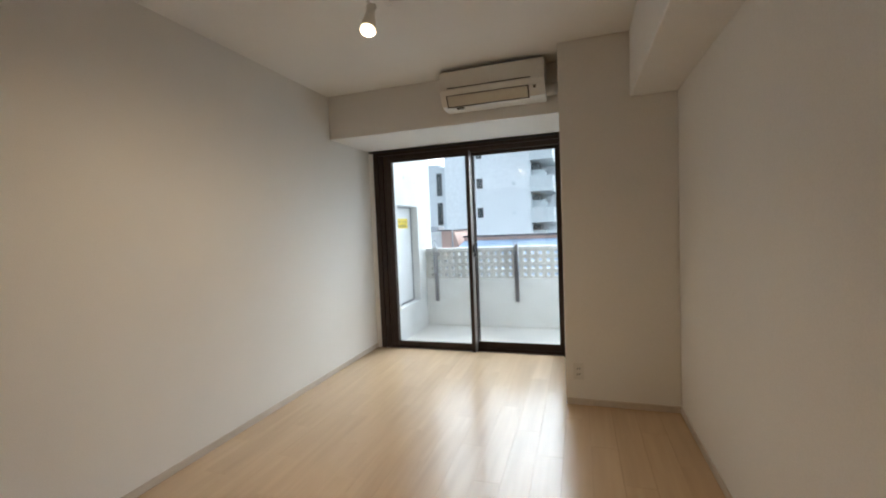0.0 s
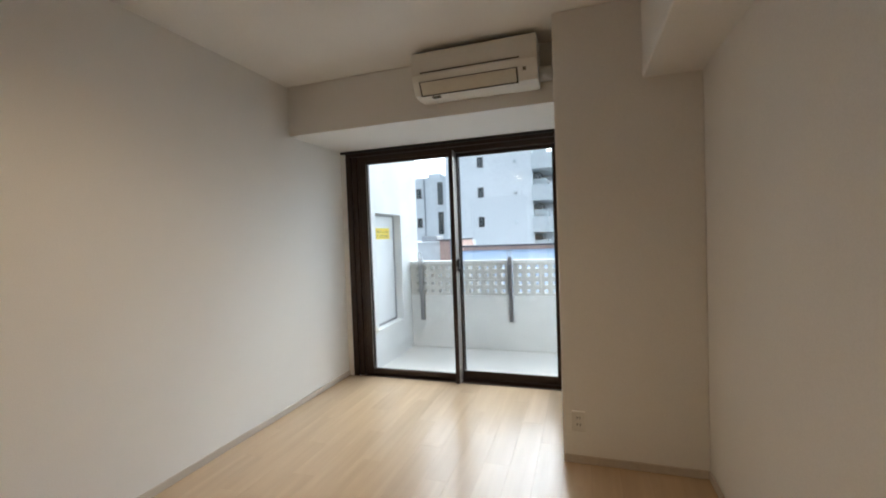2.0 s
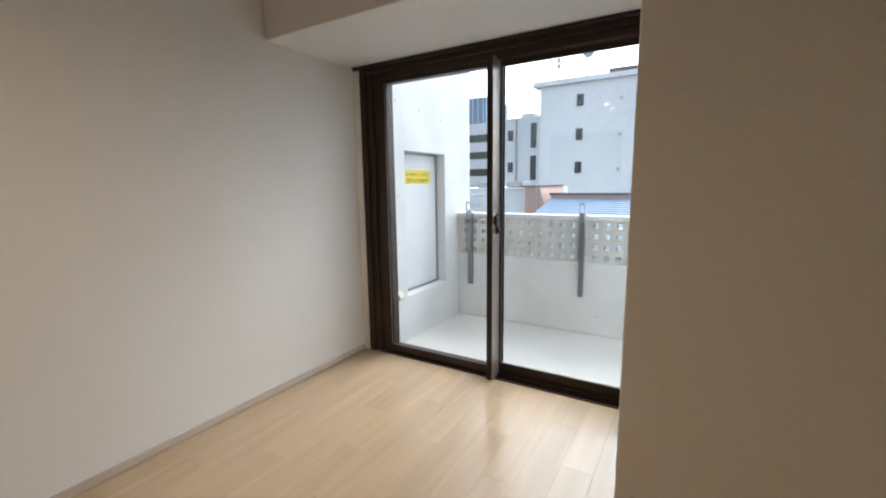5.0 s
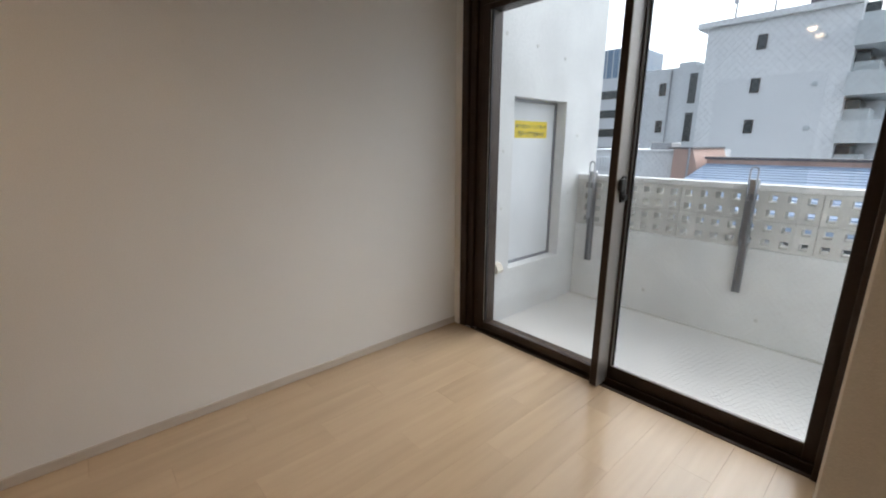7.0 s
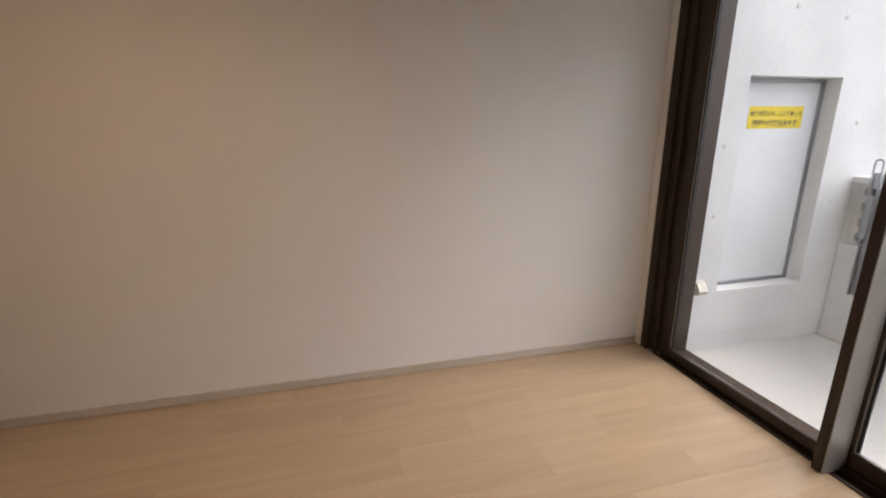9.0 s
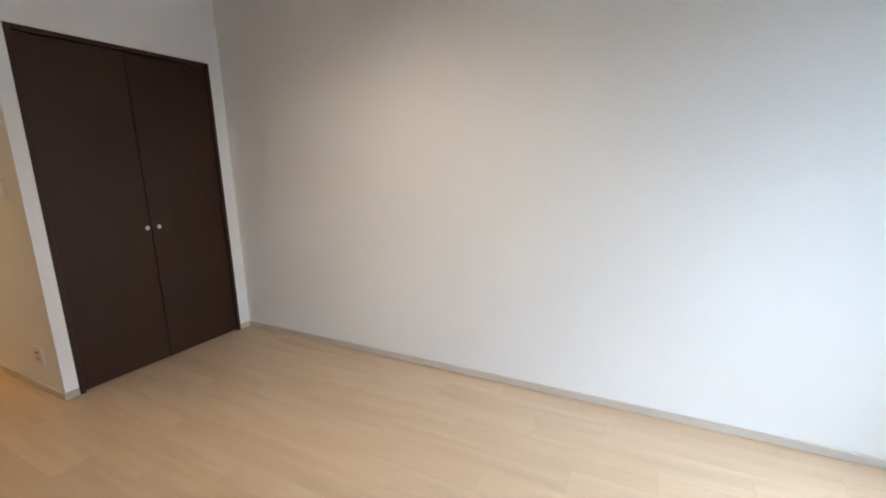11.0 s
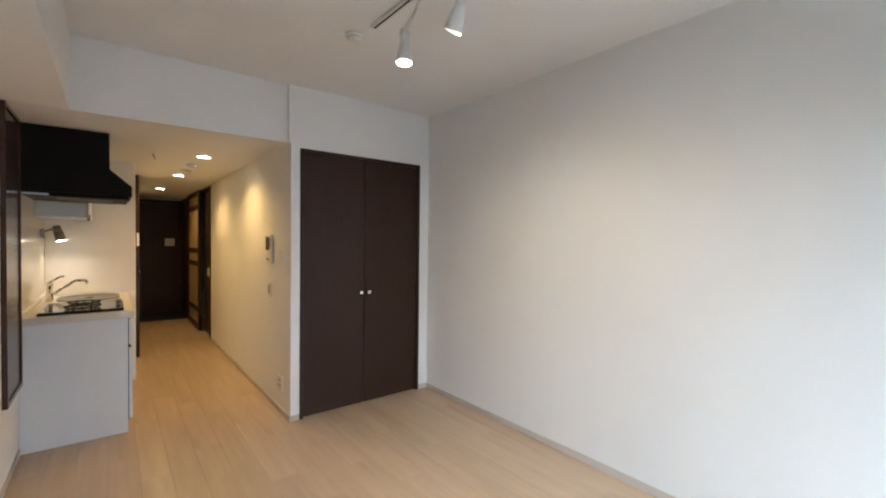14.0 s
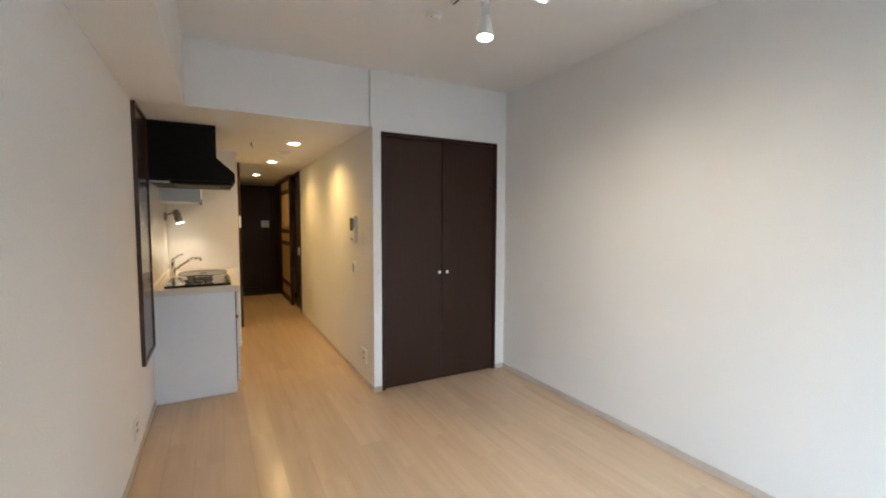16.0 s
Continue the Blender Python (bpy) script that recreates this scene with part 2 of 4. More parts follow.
piece("wall_hall", PAPER, boxes(((XH - 0.1, -7.51, 0), (XH, YC - 0.12, ZC)), ((XH - 0.1, -10.47, 0), (XH, -9.37, ZH)), ((XH - 0.1, -9.37, 2.07), (XH, -7.51, ZH + 0.1))),
      label="white papered hall wall lit by downlights", kind=S)
piece("wall_partition", PAPER, boxes(((2.12, -7.07, 0), (XR, -6.17, ZH + 0.1)), ((2.12, -10.47, 0), (XR, -7.92, ZH + 0.1)), ((2.12, -7.92, 2.05), (XR, -7.07, ZH + 0.1))),
      label="white partition behind the kitchen", kind=S)
piece("wall_north", PAPER, boxes(((-0.15, -10.72, 0), (XR + 0.15, -10.57, ZC + 0.1)), ((XH, -10.57, 2.06), (2.12, -10.42, ZH + 0.1))), label="white end wall round the entrance", kind=S)
piece("washroom_shell", PAPER, boxes(((0.0, -9.57, 0), (XH - 0.1, -9.47, ZC)), ((0, -7.41, 0), (XH - 0.1, -7.31, ZC)), ((0, -9.47, 2.2), (XH - 0.1, -7.41, 2.3))),
      label="unlit washroom walls behind the sliding door", kind=S)
piece("closet_shell", PAPER, boxes(((0.0, -5.17, 0), (XH - 0.1, -5.07, ZC))), label="closed back of the closet", kind=S)


def skirting(name, *items):
    piece(name, SKIRT, boxes(*items, bevel=0.003), label="low pale beige skirting board", kind=S)


skirting("baseboard_west", ((0.0, YC, 0), (0.009, 0.0, 0.045)))
skirting("baseboard_east", ((XR - 0.009, -4.83, 0), (XR, YP, 0.045)))
skirting("baseboard_pier", ((2.032, YP - 0.009, 0), (XR - 0.01, YP, 0.045)))
skirting("baseboard_closet", ((0.0095, YC, 0), (0.094, YC + 0.009, 0.045)), ((1.192, YC, 0), (XH + 0.009, YC + 0.009, 0.045)))
skirting("baseboard_hall", ((XH, -7.5, 0), (XH + 0.009, YC - 0.0005, 0.045)))
skirting("baseboard_partition", ((2.111, -7.06, 0), (2.12, -6.18, 0.045)))
piece("beam_edge_strip", PAPER, boxes(((XH - 0.012, -4.35, ZH), (XH + 0.016, YC + 0.004, ZC - 0.002))), label="narrow white corner strip above the passage", kind=S)

# ---- balcony window ----
win = thing("window_1", (1.03, 0.1, 0), "dark bronze sliding balcony window, closed, with wired glass", kind=S)


def jambs(bm):
    put_box(bm, (0.053, 0.0, 0), (0.105, YW, 2.075), 0.003)
    put_box(bm, (0.105, 0.022, 0), (0.15, YW, 2.075), 0.003)
    put_box(bm, (0.15, 0.045, 0), (0.185, YW, 2.075), 0.002)
    put_box(bm, (1.985, 0.0, 0), (2.029, YW, 2.075), 0.003)
    put_box(bm, (0.053, 0.0, 2.075), (2.029, YW, 2.124), 0.003)
    put_box(bm, (0.185, 0.03, 2.03), (1.985, YW, 2.075), 0.002)


def sill(bm):
    put_box(bm, (0.15, 0.012, -0.03), (2.0, 0.032, 0.004), 0.001)
    put_box(bm, (0.15, 0.072, -0.03), (2.0, 0.084, 0.02), 0.001)
    put_box(bm, (0.15, 0.128, -0.03), (2.0, YW, 0.012), 0.001)
    put_box(bm, (0.15, 0.0, -0.06), (2.0, YW, -0.03))


piece("frame", BRONZE, jambs, win)
piece("sill", BRONZE, sill, win)
piece("rail", GASKET, boxes(((0.02, -0.035, 2.103), (2.0, -0.004, 2.124)), bevel=0.003), win, "black curtain rail under the beam")


def sash(x0, x1, y0, y1, left, right, low):
    def build(bm):
        put_box(bm, (x0, y0, 0.012), (x0 + left, y1, 2.045), 0.004)
        put_box(bm, (x1 - right, y0, 0.012), (x1, y1, 2.045), 0.004)
        put_box(bm, (x0 + left, y0 + 0.002, 0.022), (x1 - right, y1 - 0.002, low), 0.003)
        put_box(bm, (x0 + left, y0 + 0.002, 2.0), (x1 - right, y1 - 0.002, 2.045), 0.003)
    return build


piece("sash", [BRONZE], sash(0.187, 1.115, 0.038, 0.068, 0.055, 0.045, 0.07), win)
piece("sash", [BRONZE], sash(1.055, 1.985, 0.09, 0.122, 0.07, 0.045, 0.085), win)
# paler plate paints the daylight that falls on the stile's side
piece("stile", BRONZE_LIT, boxes(((1.1155, -0.025, 0.004), (1.119, 0.086, 2.04))), win, "side of the meeting stile, daylight put into its paler grey")
piece("stile", BRONZE, boxes(((1.078, -0.026, 0.004), (1.1153, 0.0375, 2.04)), bevel=0.003), win)
piece("glazing_bead", ALU, boxes(((0.242, 0.044, 0.08), (0.248, 0.062, 1.998)), ((1.128, 0.096, 0.088), (1.133, 0.112, 1.998)), ((1.133, 0.096, 0.0852), (1.938, 0.1, 0.09))), win, "bright aluminium glazing bead")
piece("gasket", GASKET, boxes(((0.2485, 0.044, 0.08), (0.258, 0.062, 1.998)), ((1.1335, 0.1, 0.092), (1.142, 0.112, 1.998))), win)


def latch(bm):
    put_box(bm, (1.1193, 0.02, 0.975), (1.128, 0.062, 1.10), 0.003)
    put_box(bm, (1.122, -0.012, 1.03), (1.14, 0.04, 1.09), 0.006)
    put_rod(bm, (1.119, 0.04, 1.0), (1.142, 0.04, 1.0), 0.014)


piece("latch", GASKET, latch, win, "black crescent latch")
for x0, x1, y in ((0.243, 1.072, 0.053), (1.125, 1.94, 0.106)):
    pane = piece("glass", GLASS, boxes(((x0, y - 0.003, 0.076), (x1, y + 0.003, 2.0))), win, "clear glass pane")
    pane.visible_shadow = False

    def wires(bm, x0=x0 + 0.02, x1=x1, y=y + 0.004, z0=0.105, z1=1.998):
        pitch, rise, half = 0.025, 1.1, 0.0003
        for way in (1, -1):
            c = z0 - (x1 - x0) * rise
            while c < z1 + (x1 - x0) * rise:
                a, b = x0, x1
                za, zb = c + (0 if way > 0 else (x1 - x0) * rise), c + ((x1 - x0) * rise if way > 0 else 0)
                lo, hi = 0.0, 1.0
                d = zb - za
                for lim, sign in ((z0, 1), (z1, -1)):
                    ta = (lim - za) / d
                    if (d > 0) == (sign > 0):
                        lo = max(lo, ta)
                    else:
                        hi = min(hi, ta)
                if hi - lo > 0.02:
                    p = (a + (b - a) * lo, za + d * lo)
                    q = (a + (b - a) * hi, za + d * hi)
                    put_prism(bm, [(p[0], p[1] - half), (q[0], q[1] - half), (q[0], q[1] + half), (p[0], p[1] + half)], "y", y, y + 0.0006)
                c += pitch * rise * 1.0
    if x0 > 1:
        piece("wire_mesh", WIRE, wires, win, "fine diamond wire mesh in the glass", "stuff")

# ---- balcony ----
ZB = -0.07
piece("balcony_floor", BALC, boxes(((-0.15, YW, ZB - 0.15), (4.4, 1.5, ZB))), label="pale grey sheet-covered balcony floor", kind=S)
piece("outer_wall", CONCRETE, boxes(((-0.4, 0.02, -10), (-0.155, YW, 6)), ((-0.155, 0.0, ZC + 0.11), (3.0, YW, 6)), ((XR + 0.155, 0.0, -10), (4.4, YW, 6)), ((-0.155, 0.0, -10), (3.0, YW, ZB - 0.16))),
      label="white outer wall of the flats", kind=S)
XS = 0.1
piece("wall_balcony_side", CONCRETE, boxes(((-0.15, YW, ZB), (XS, 0.465, 5)), ((-0.15, 1.118, ZB), (XS, 1.64, 5)), ((-0.15, 0.465, ZB), (XS, 1.118, 0.33)), ((-0.15, 0.465, 1.572), (XS, 1.118, 5)), ((-0.15, 0.465, 0.33), (-0.05, 1.118, 1.572))),
      label="white painted concrete side wall of the balcony", kind=S)


def tie_marks(bm):
    for y, z in ((0.36, 1.95), (0.7, 1.92), (1.05, 1.88), (0.36, 1.2), (0.36, 0.8), (1.22, 0.85), (1.3, 1.32), (0.75, 2.45), (1.25, 2.4)):
        put_rod(bm, (XS, y, z), (XS + 0.004, y, z), 0.012, seg=12)


piece("tie_hole_plug", BLOCK, tie_marks, label="grey plugs of shuttering holes in the concrete", kind=S)
piece("wall_balcony_end", CONCRETE, boxes(((4.3, YW, ZB), (4.4, 1.5, 2.5))), label="white balcony end wall", kind=S)
par = piece("parapet", CONCRETE, boxes(((XS + 0.002, 1.372, ZB), (4.3, 1.50, 0.58)), bevel=0.004), label="white rendered parapet with a perforated block top", kind=S)


def parapet_marks(bm):
    for x, z in ((0.75, 0.12), (1.5, 0.1), (1.95, 0.12), (1.95, 0.42), (2.6, 0.12)):
        put_rod(bm, (x, 1.372, z), (x, 1.366, z), 0.013, seg=12)


piece("plug", BLOCK, parapet_marks, par, "grey shuttering plugs")
piece("joint_line", BLOCK, boxes(((XS + 0.004, 1.355, ZB + 0.0005), (4.29, 1.371, ZB + 0.012))), par, "darker sealed joint along the floor")

hatch = thing("escape_hatch_panel", (XS, 0.79, 0.33), "white breakable escape board in a grey steel frame", "hatch panel")
piece("board", HATCH, boxes(((-0.02, 0.485, 0.352), (0.0, 1.098, 1.552))), hatch)
piece("frame", STEEL, boxes(((-0.045, 0.466, 0.331), (0.012, 0.486, 1.571)), ((-0.045, 1.097, 0.331), (0.012, 1.117, 1.571)), ((-0.045, 0.486, 0.331), (0.012, 1.097, 0.352)), ((-0.045, 0.486, 1.551), (0.012, 1.097, 1.571)), bevel=0.002), hatch, "grey steel frame")

notice = thing("escape_notice", (0.0, 0.79, 1.36), "yellow escape notice with black writing on the hatch board", "sign")
piece("sticker", YELLOW, boxes(((0.0005, 0.60, 1.295), (0.0025, 1.0, 1.42))), notice)
for line, z, size in (("\u975e\u5e38\u306e\u969b\u306b\u306f\u3001\u3053\u3053\u3092\u7834\u3063\u3066", 1.368, 0.0295), ("\u96a3\u6238\u3078\u907f\u96e3\u51fa\u6765\u307e\u3059", 1.312, 0.037)):
    cu = bpy.data.curves.new("writing", "FONT")
    cu.body, cu.size, cu.align_x, cu.offset = line, size, 'CENTER', 0.0008
    cu.materials.append(INK)
    tx = new("writing", cu)
    tx.matrix_basis = Matrix.Translation((0.0034, 0.80, z)) @ Euler((radians(90), 0, radians(90))).to_matrix().to_4x4()
    hang(tx, notice)


def pole_holder(x):
    h = thing("laundry_pole_holder", (x, 1.37, 0.27), "folded galvanised steel laundry pole holder on the parapet", "pole holder", "laundry pole holders")

    def rail(bm):
        put_box(bm, (x - 0.022, 1.335, 0.27), (x - 0.014, 1.371, 1.0), 0.002)
        put_box(bm, (x + 0.014, 1.335, 0.27), (x + 0.022, 1.371, 1.0), 0.002)
        put_box(bm, (x - 0.022, 1.355, 0.27), (x + 0.022, 1.371, 1.0), 0.002)

    def arm(bm):
        n, zs, ze, r = 8, 0.62, 1.09, 0.021
        pts = [(x + r * math.cos(math.pi * i / n), 1.31, ze + r * math.sin(math.pi * i / n)) for i in range(n + 1)]
        pts += [(x + r * math.cos(math.pi + math.pi * i / n), 1.318, zs + r * math.sin(math.pi + math.pi * i / n)) for i in range(n + 1)]
        put_tube(bm, pts + [pts[0]], 0.0055, 8)
        put_box(bm, (x - 0.016, 1.306, 0.64), (x + 0.016, 1.316, 0.9), 0.002)

    def head(bm):
        put_box(bm, (x - 0.026, 1.322, 0.94), (x + 0.03, 1.355, 1.035), 0.004)
        put_rod(bm, (x - 0.032, 1.33, 0.985), (x + 0.036, 1.33, 0.985), 0.008)
    piece("rail", STEEL, rail, h)
    piece("arm", STEEL, arm, h)
    piece("bracket", ALU, head, h)
    return h


holder = pole_holder(1.36)
copy_thing(holder, Matrix.Translation((0.255, 1.37, 0.27)))

tap = thing("outdoor_socket", (XS, 0.31, 0.33), "cream weatherproof socket box on the balcony wall", "socket")


def socket_box(bm):
    put_prism(bm, [(XS, 0.335), (XS + 0.045, 0.335), (XS + 0.058, 0.36), (XS + 0.03, 0.405), (XS, 0.41)], "y", 0.285, 0.345)


piece("cover", PLASTIC_CREAM, socket_box, tap)
piece("plate", PLASTIC, boxes(((XS, 0.275, 0.322), (XS + 0.006, 0.355, 0.42)), bevel=0.002), tap)

# ---- air conditioner ----
ac = thing("air_conditioner", (1.55, YB, 2.21), "white wall-mounted air conditioner above the window", "air conditioner")
AX0, AX1 = 1.145, 1.935
AY = YB - 0.02


def ac_body(bm):
    put_prism(bm, [(YB - 0.001, 2.215), (AY - 0.12, 2.208), (AY - 0.165, 2.222), (AY - 0.205, 2.29), (AY - 0.222, 2.33), (AY - 0.222, 2.464), (AY - 0.205, 2.478), (YB - 0.001, 2.48)], "x", AX0, AX1)
    bmesh.ops.bevel(bm, geom=[e for e in bm.edges if e.calc_face_angle(0) > 1.2], offset=0.007, segments=2, affect='EDGES')


piece("body", PLASTIC, ac_body, ac)


def ac_lines(bm):
    put_box(bm, (AX0 + 0.06, AY - 0.2235, 2.340), (AX1 - 0.10, AY - 0.2, 2.347))


def ac_flap(bm):
    put_prism(bm, [(AY - 0.166, 2.2205), (AY - 0.206, 2.2895), (AY - 0.211, 2.287), (AY - 0.171, 2.218)], "x", AX0 + 0.055, AX1 - 0.125)


def ac_slot(bm):
    for u in (0.045, AX1 - AX0 - 0.125):
        put_prism(bm, [(AY - 0.165, 2.2195), (AY - 0.207, 2.291), (AY - 0.2085, 2.290), (AY - 0.1665, 2.2187)], "x", AX0 + u, AX0 + u + 0.01)
    put_prism(bm, [(AY - 0.16, 2.2145), (AY - 0.167, 2.2235), (AY - 0.1695, 2.2225), (AY - 0.163, 2.2125)], "x", AX0 + 0.045, AX1 - 0.115)
    put_prism(bm, [(AY - 0.204, 2.289), (AY - 0.207, 2.294), (AY - 0.2095, 2.293), (AY - 0.2065, 2.288)], "x", AX0 + 0.045, AX1 - 0.115)


piece("panel_gap", SLOT, ac_lines, ac)
piece("flap", PLASTIC_CREAM, ac_flap, ac, "cream air outlet flap")
piece("outlet_gap", SLOT, ac_slot, ac)
piece("receiver", SCREEN, lambda bm: put_prism(bm, [(AY - 0.193, 2.272), (AY - 0.203, 2.29), (AY - 0.2055, 2.289), (AY - 0.1955, 2.271)], "x", AX1 - 0.085, AX1 - 0.065), ac, "small grey signal window")
piece("pipe_cover", PLASTIC, lambda bm: put_rod(bm, (AX1 - 0.01, YB - 0.055, 2.29), (2.012, YB - 0.055, 2.29), 0.045, seg=20), ac)
piece("drain", SCREEN, boxes(((AX0 + 0.11, AY - 0.15, 2.203), (AX0 + 0.17, AY - 0.12, 2.214)), bevel=0.003), ac)

# ---- track lights ----
TX = 1.20
track = thing("ceiling_light_track", (TX, -2.55, ZC), "white ceiling lighting track with a black slot", "light track")
piece("rail", PLASTIC, boxes(((TX - 0.018, -3.19, ZC - 0.017), (TX - 0.006, -2.02, ZC - 0.001)), ((TX + 0.006, -3.19, ZC - 0.017), (TX + 0.018, -2.02, ZC - 0.001)), ((TX - 0.018, -2.03, ZC - 0.018), (TX + 0.018, -1.96, ZC - 0.001)), bevel=0.002), track)
piece("slot", SLOT, boxes(((TX - 0.006, -3.185, ZC - 0.014), (TX + 0.006, -2.03, ZC - 0.001))), track)


def track_lamp(y, aim, bulb, sunk):
    base = Vector((TX, y, ZC - 0.018))
    hinge = Vector((TX + 0.08, y, ZC - 0.225))
    way = (Vector(aim) - hinge).normalized()
    t = thing("track_spotlight", base, "white spotlight on the ceiling track", "spotlight", "track spotlights")
    piece("adapter", PLASTIC, boxes(((TX - 0.016, y - 0.045, ZC - 0.05), (TX + 0.016, y + 0.045, ZC - 0.0175)), bevel=0.004), t)

    def neck(bm):
        put_tube(bm, [(TX, y, ZC - 0.05), (TX + 0.02, y, ZC - 0.1), hinge], 0.008)
        put_rod(bm, hinge - Vector((0.02, 0, 0)), hinge + Vector((0.02, 0, 0)), 0.014)

    def shade(bm):
        put_rod(bm, hinge, hinge + way * 0.05, 0.019, 0.021, 28)
        ring = [(0.021, 0.05), (0.026, 0.075), (0.033, 0.11), (0.037, 0.14), (0.0345, 0.14), (0.030, 0.11), (0.022, 0.07)]
        turn = way.to_track_quat("Z", "Y").to_matrix()
        rows = [[bm.verts.new(hinge + turn @ Vector((r * math.cos(2 * math.pi * i / 28), r * math.sin(2 * math.pi * i / 28), d))) for i in range(28)] for r, d in ring]
        for p, q in zip(rows, rows[1:]):
            for i in range(28):
                f = bm.faces.new((p[i], p[(i + 1) % 28], q[(i + 1) % 28], q[i]))
                f.smooth = True
    piece("neck", PLASTIC, neck, t)
    piece("shade", PLASTIC, shade, t)
    piece("bulb", bulb, lambda bm: put_rod(bm, hinge + way * 0.052, hinge + way * (0.137 - sunk), 0.017, 0.0325 - sunk * 0.19, 24), t, "round lit lamp face")
    return hinge + way * 0.145, aim


lampA = track_lamp(-2.36, (1.36, -2.95, 1.0), GLOW, 0.06)
lampB = track_lamp(-2.76, (1.38, -2.64, 1.0), GLOW, 0.0)
spot(lampA[0], (0.85, -2.2, 0.4), 6.0, cone=172, blend=1.0)
spot(lampB[0], (0.85, -2.7, 0.4), 6.0, cone=172, blend=1.0)

smoke = thing("smoke_detector", (1.235, -3.34, ZC), "white round smoke detector on the ceiling", "smoke detector")
piece("body", PLASTIC, lambda bm: (put_rod(bm, (1.235, -3.34, ZC - 0.001), (1.235, -3.34, ZC - 0.018), 0.05, 0.05, 32), put_rod(bm, (1.235, -3.34, ZC - 0.018), (1.235, -3.34, ZC - 0.036), 0.046, 0.03, 32)), smoke)
piece("sensor", SLOT, lambda bm: put_rod(bm, (1.255, -3.32, ZC - 0.024), (1.255, -3.32, ZC - 0.034), 0.006), smoke)

# ---- closet ----
closet = thing("closet_doors", (0.64, YC, 0), "pair of dark brown wood-print closet doors, closed", "closet")
piece("frame", DARKWOOD, boxes(((0.095, YC - 0.115, 0), (0.121, YC + 0.006, 2.05)), ((1.164, YC - 0.115, 0), (1.19, YC + 0.006, 2.05)), ((0.121, YC - 0.115, 2.024), (1.164, YC + 0.006, 2.05)), bevel=0.002), closet)
for x0, x1, k in ((0.123, 0.643, 0.611), (0.648, 1.162, 0.684)):
    leaf = piece("door", DARKWOOD, boxes(((x0, YC - 0.045, 0.008), (x1, YC - 0.012, 2.021)), bevel=0.003), closet)

    def knob(bm, k=k):
        put_rod(bm, (k, YC - 0.013, 0.932), (k, YC + 0.008, 0.932), 0.006)
        put_rod(bm, (k, YC + 0.008, 0.932), (k, YC + 0.02, 0.932), 0.012, 0.014, 20)
    tagged(piece("knob", CHROME, knob), "small round chrome knob").parent = leaf


# ---- plates on the walls ----
def wall_plate(name, label, category, axis, at, side, u0, u1, z0, z1, marks=(), group=""):
    """A plate on the wall axis=at; side is the way it faces. marks: (u0, u1, z0, z1, material) as shares of the plate."""
    def span(a, b, d0, d1, c0, c1):
        lo, hi = sorted((at + side * d0, at + side * d1))
        return ((lo, a, c0), (hi, b, c1)) if axis == "x" else ((a, lo, c0), (b, hi, c1))
    mid = (u0 + u1) / 2
    t = thing(name, (at, mid, z0) if axis == "x" else (mid, at, z0), label, category, group)
    piece("plate", PLASTIC, boxes(span(u0, u1, 0, 0.008, z0, z1), bevel=0.002), t)
    for a, b, c, d, m, pn in marks:
        piece(pn, m, boxes(span(u0 + a * (u1 - u0), u0 + b * (u1 - u0), 0.006, 0.0105, z0 + c * (z1 - z0), z0 + d * (z1 - z0)), bevel=0.001), t)
    return t


HOLES = [(0.36, 0.42, 0.62, 0.74, SLOT, "socket_slot"), (0.58, 0.64, 0.62, 0.74, SLOT, "socket_slot"), (0.36, 0.42, 0.28, 0.40, SLOT, "socket_slot"), (0.58, 0.64, 0.28, 0.40, SLOT, "socket_slot")]
wall_plate("power_outlet", "white double power outlet on the window pier", "outlet", "y", YP, -1, 2.08, 2.15, 0.18, 0.295, HOLES, "power outlets")
wall_plate("power_outlet", "white double power outlet low on the papered wall", "outlet", "x", XR, -1, -4.08, -3.96, 0.14, 0.26, HOLES, "power outlets")
wall_plate("power_outlet", "white power outlet low on the hall wall", "outlet", "x", XH, 1, -4.62, -4.5, 0.175, 0.29, HOLES, "power outlets")
wall_plate("light_switch", "white light switch plate beside the intercom", "switch", "x", XH, 1, -4.6, -4.49, 1.165, 1.285, [(0.3, 0.7, 0.2, 0.8, PLASTIC, "rocker")], "switches")
wall_plate("remote_control_plate", "white control plate with a grey key on the hall wall", "switch", "x", XH, 1, -4.88, -4.8, 0.885, 1.005, [(0.25, 0.75, 0.2, 0.8, DIM, "key")], "switches")
icom = thing("intercom", (XH, -4.79, 1.16), "cream intercom with a dark screen on the wall", "intercom")
piece("body", PLASTIC, boxes(((XH, -4.885, 1.165), (XH + 0.024, -4.735, 1.405)), bevel=0.006), icom)
piece("screen", SCREEN, boxes(((XH + 0.022, -4.875, 1.275), (XH + 0.027, -4.785, 1.385)), bevel=0.001), icom, "dark grey screen")
piece("button", STEEL, boxes(((XH + 0.022, -4.772, 1.29), (XH + 0.027, -4.75, 1.375)), bevel=0.001), icom)
piece("button", STEEL, boxes(((XH + 0.022, -4.85, 1.19), (XH + 0.027, -4.79, 1.21)), bevel=0.001), icom)

panel = thing("dark_wall_panel", (XR, -4.56, 0.45), "tall glossy dark brown panel framed on the wall", "wall panel")
piece("board", PANELWOOD, boxes(((XR - 0.016, -4.77, 0.475), (XR, -4.35, 2.05))), panel)
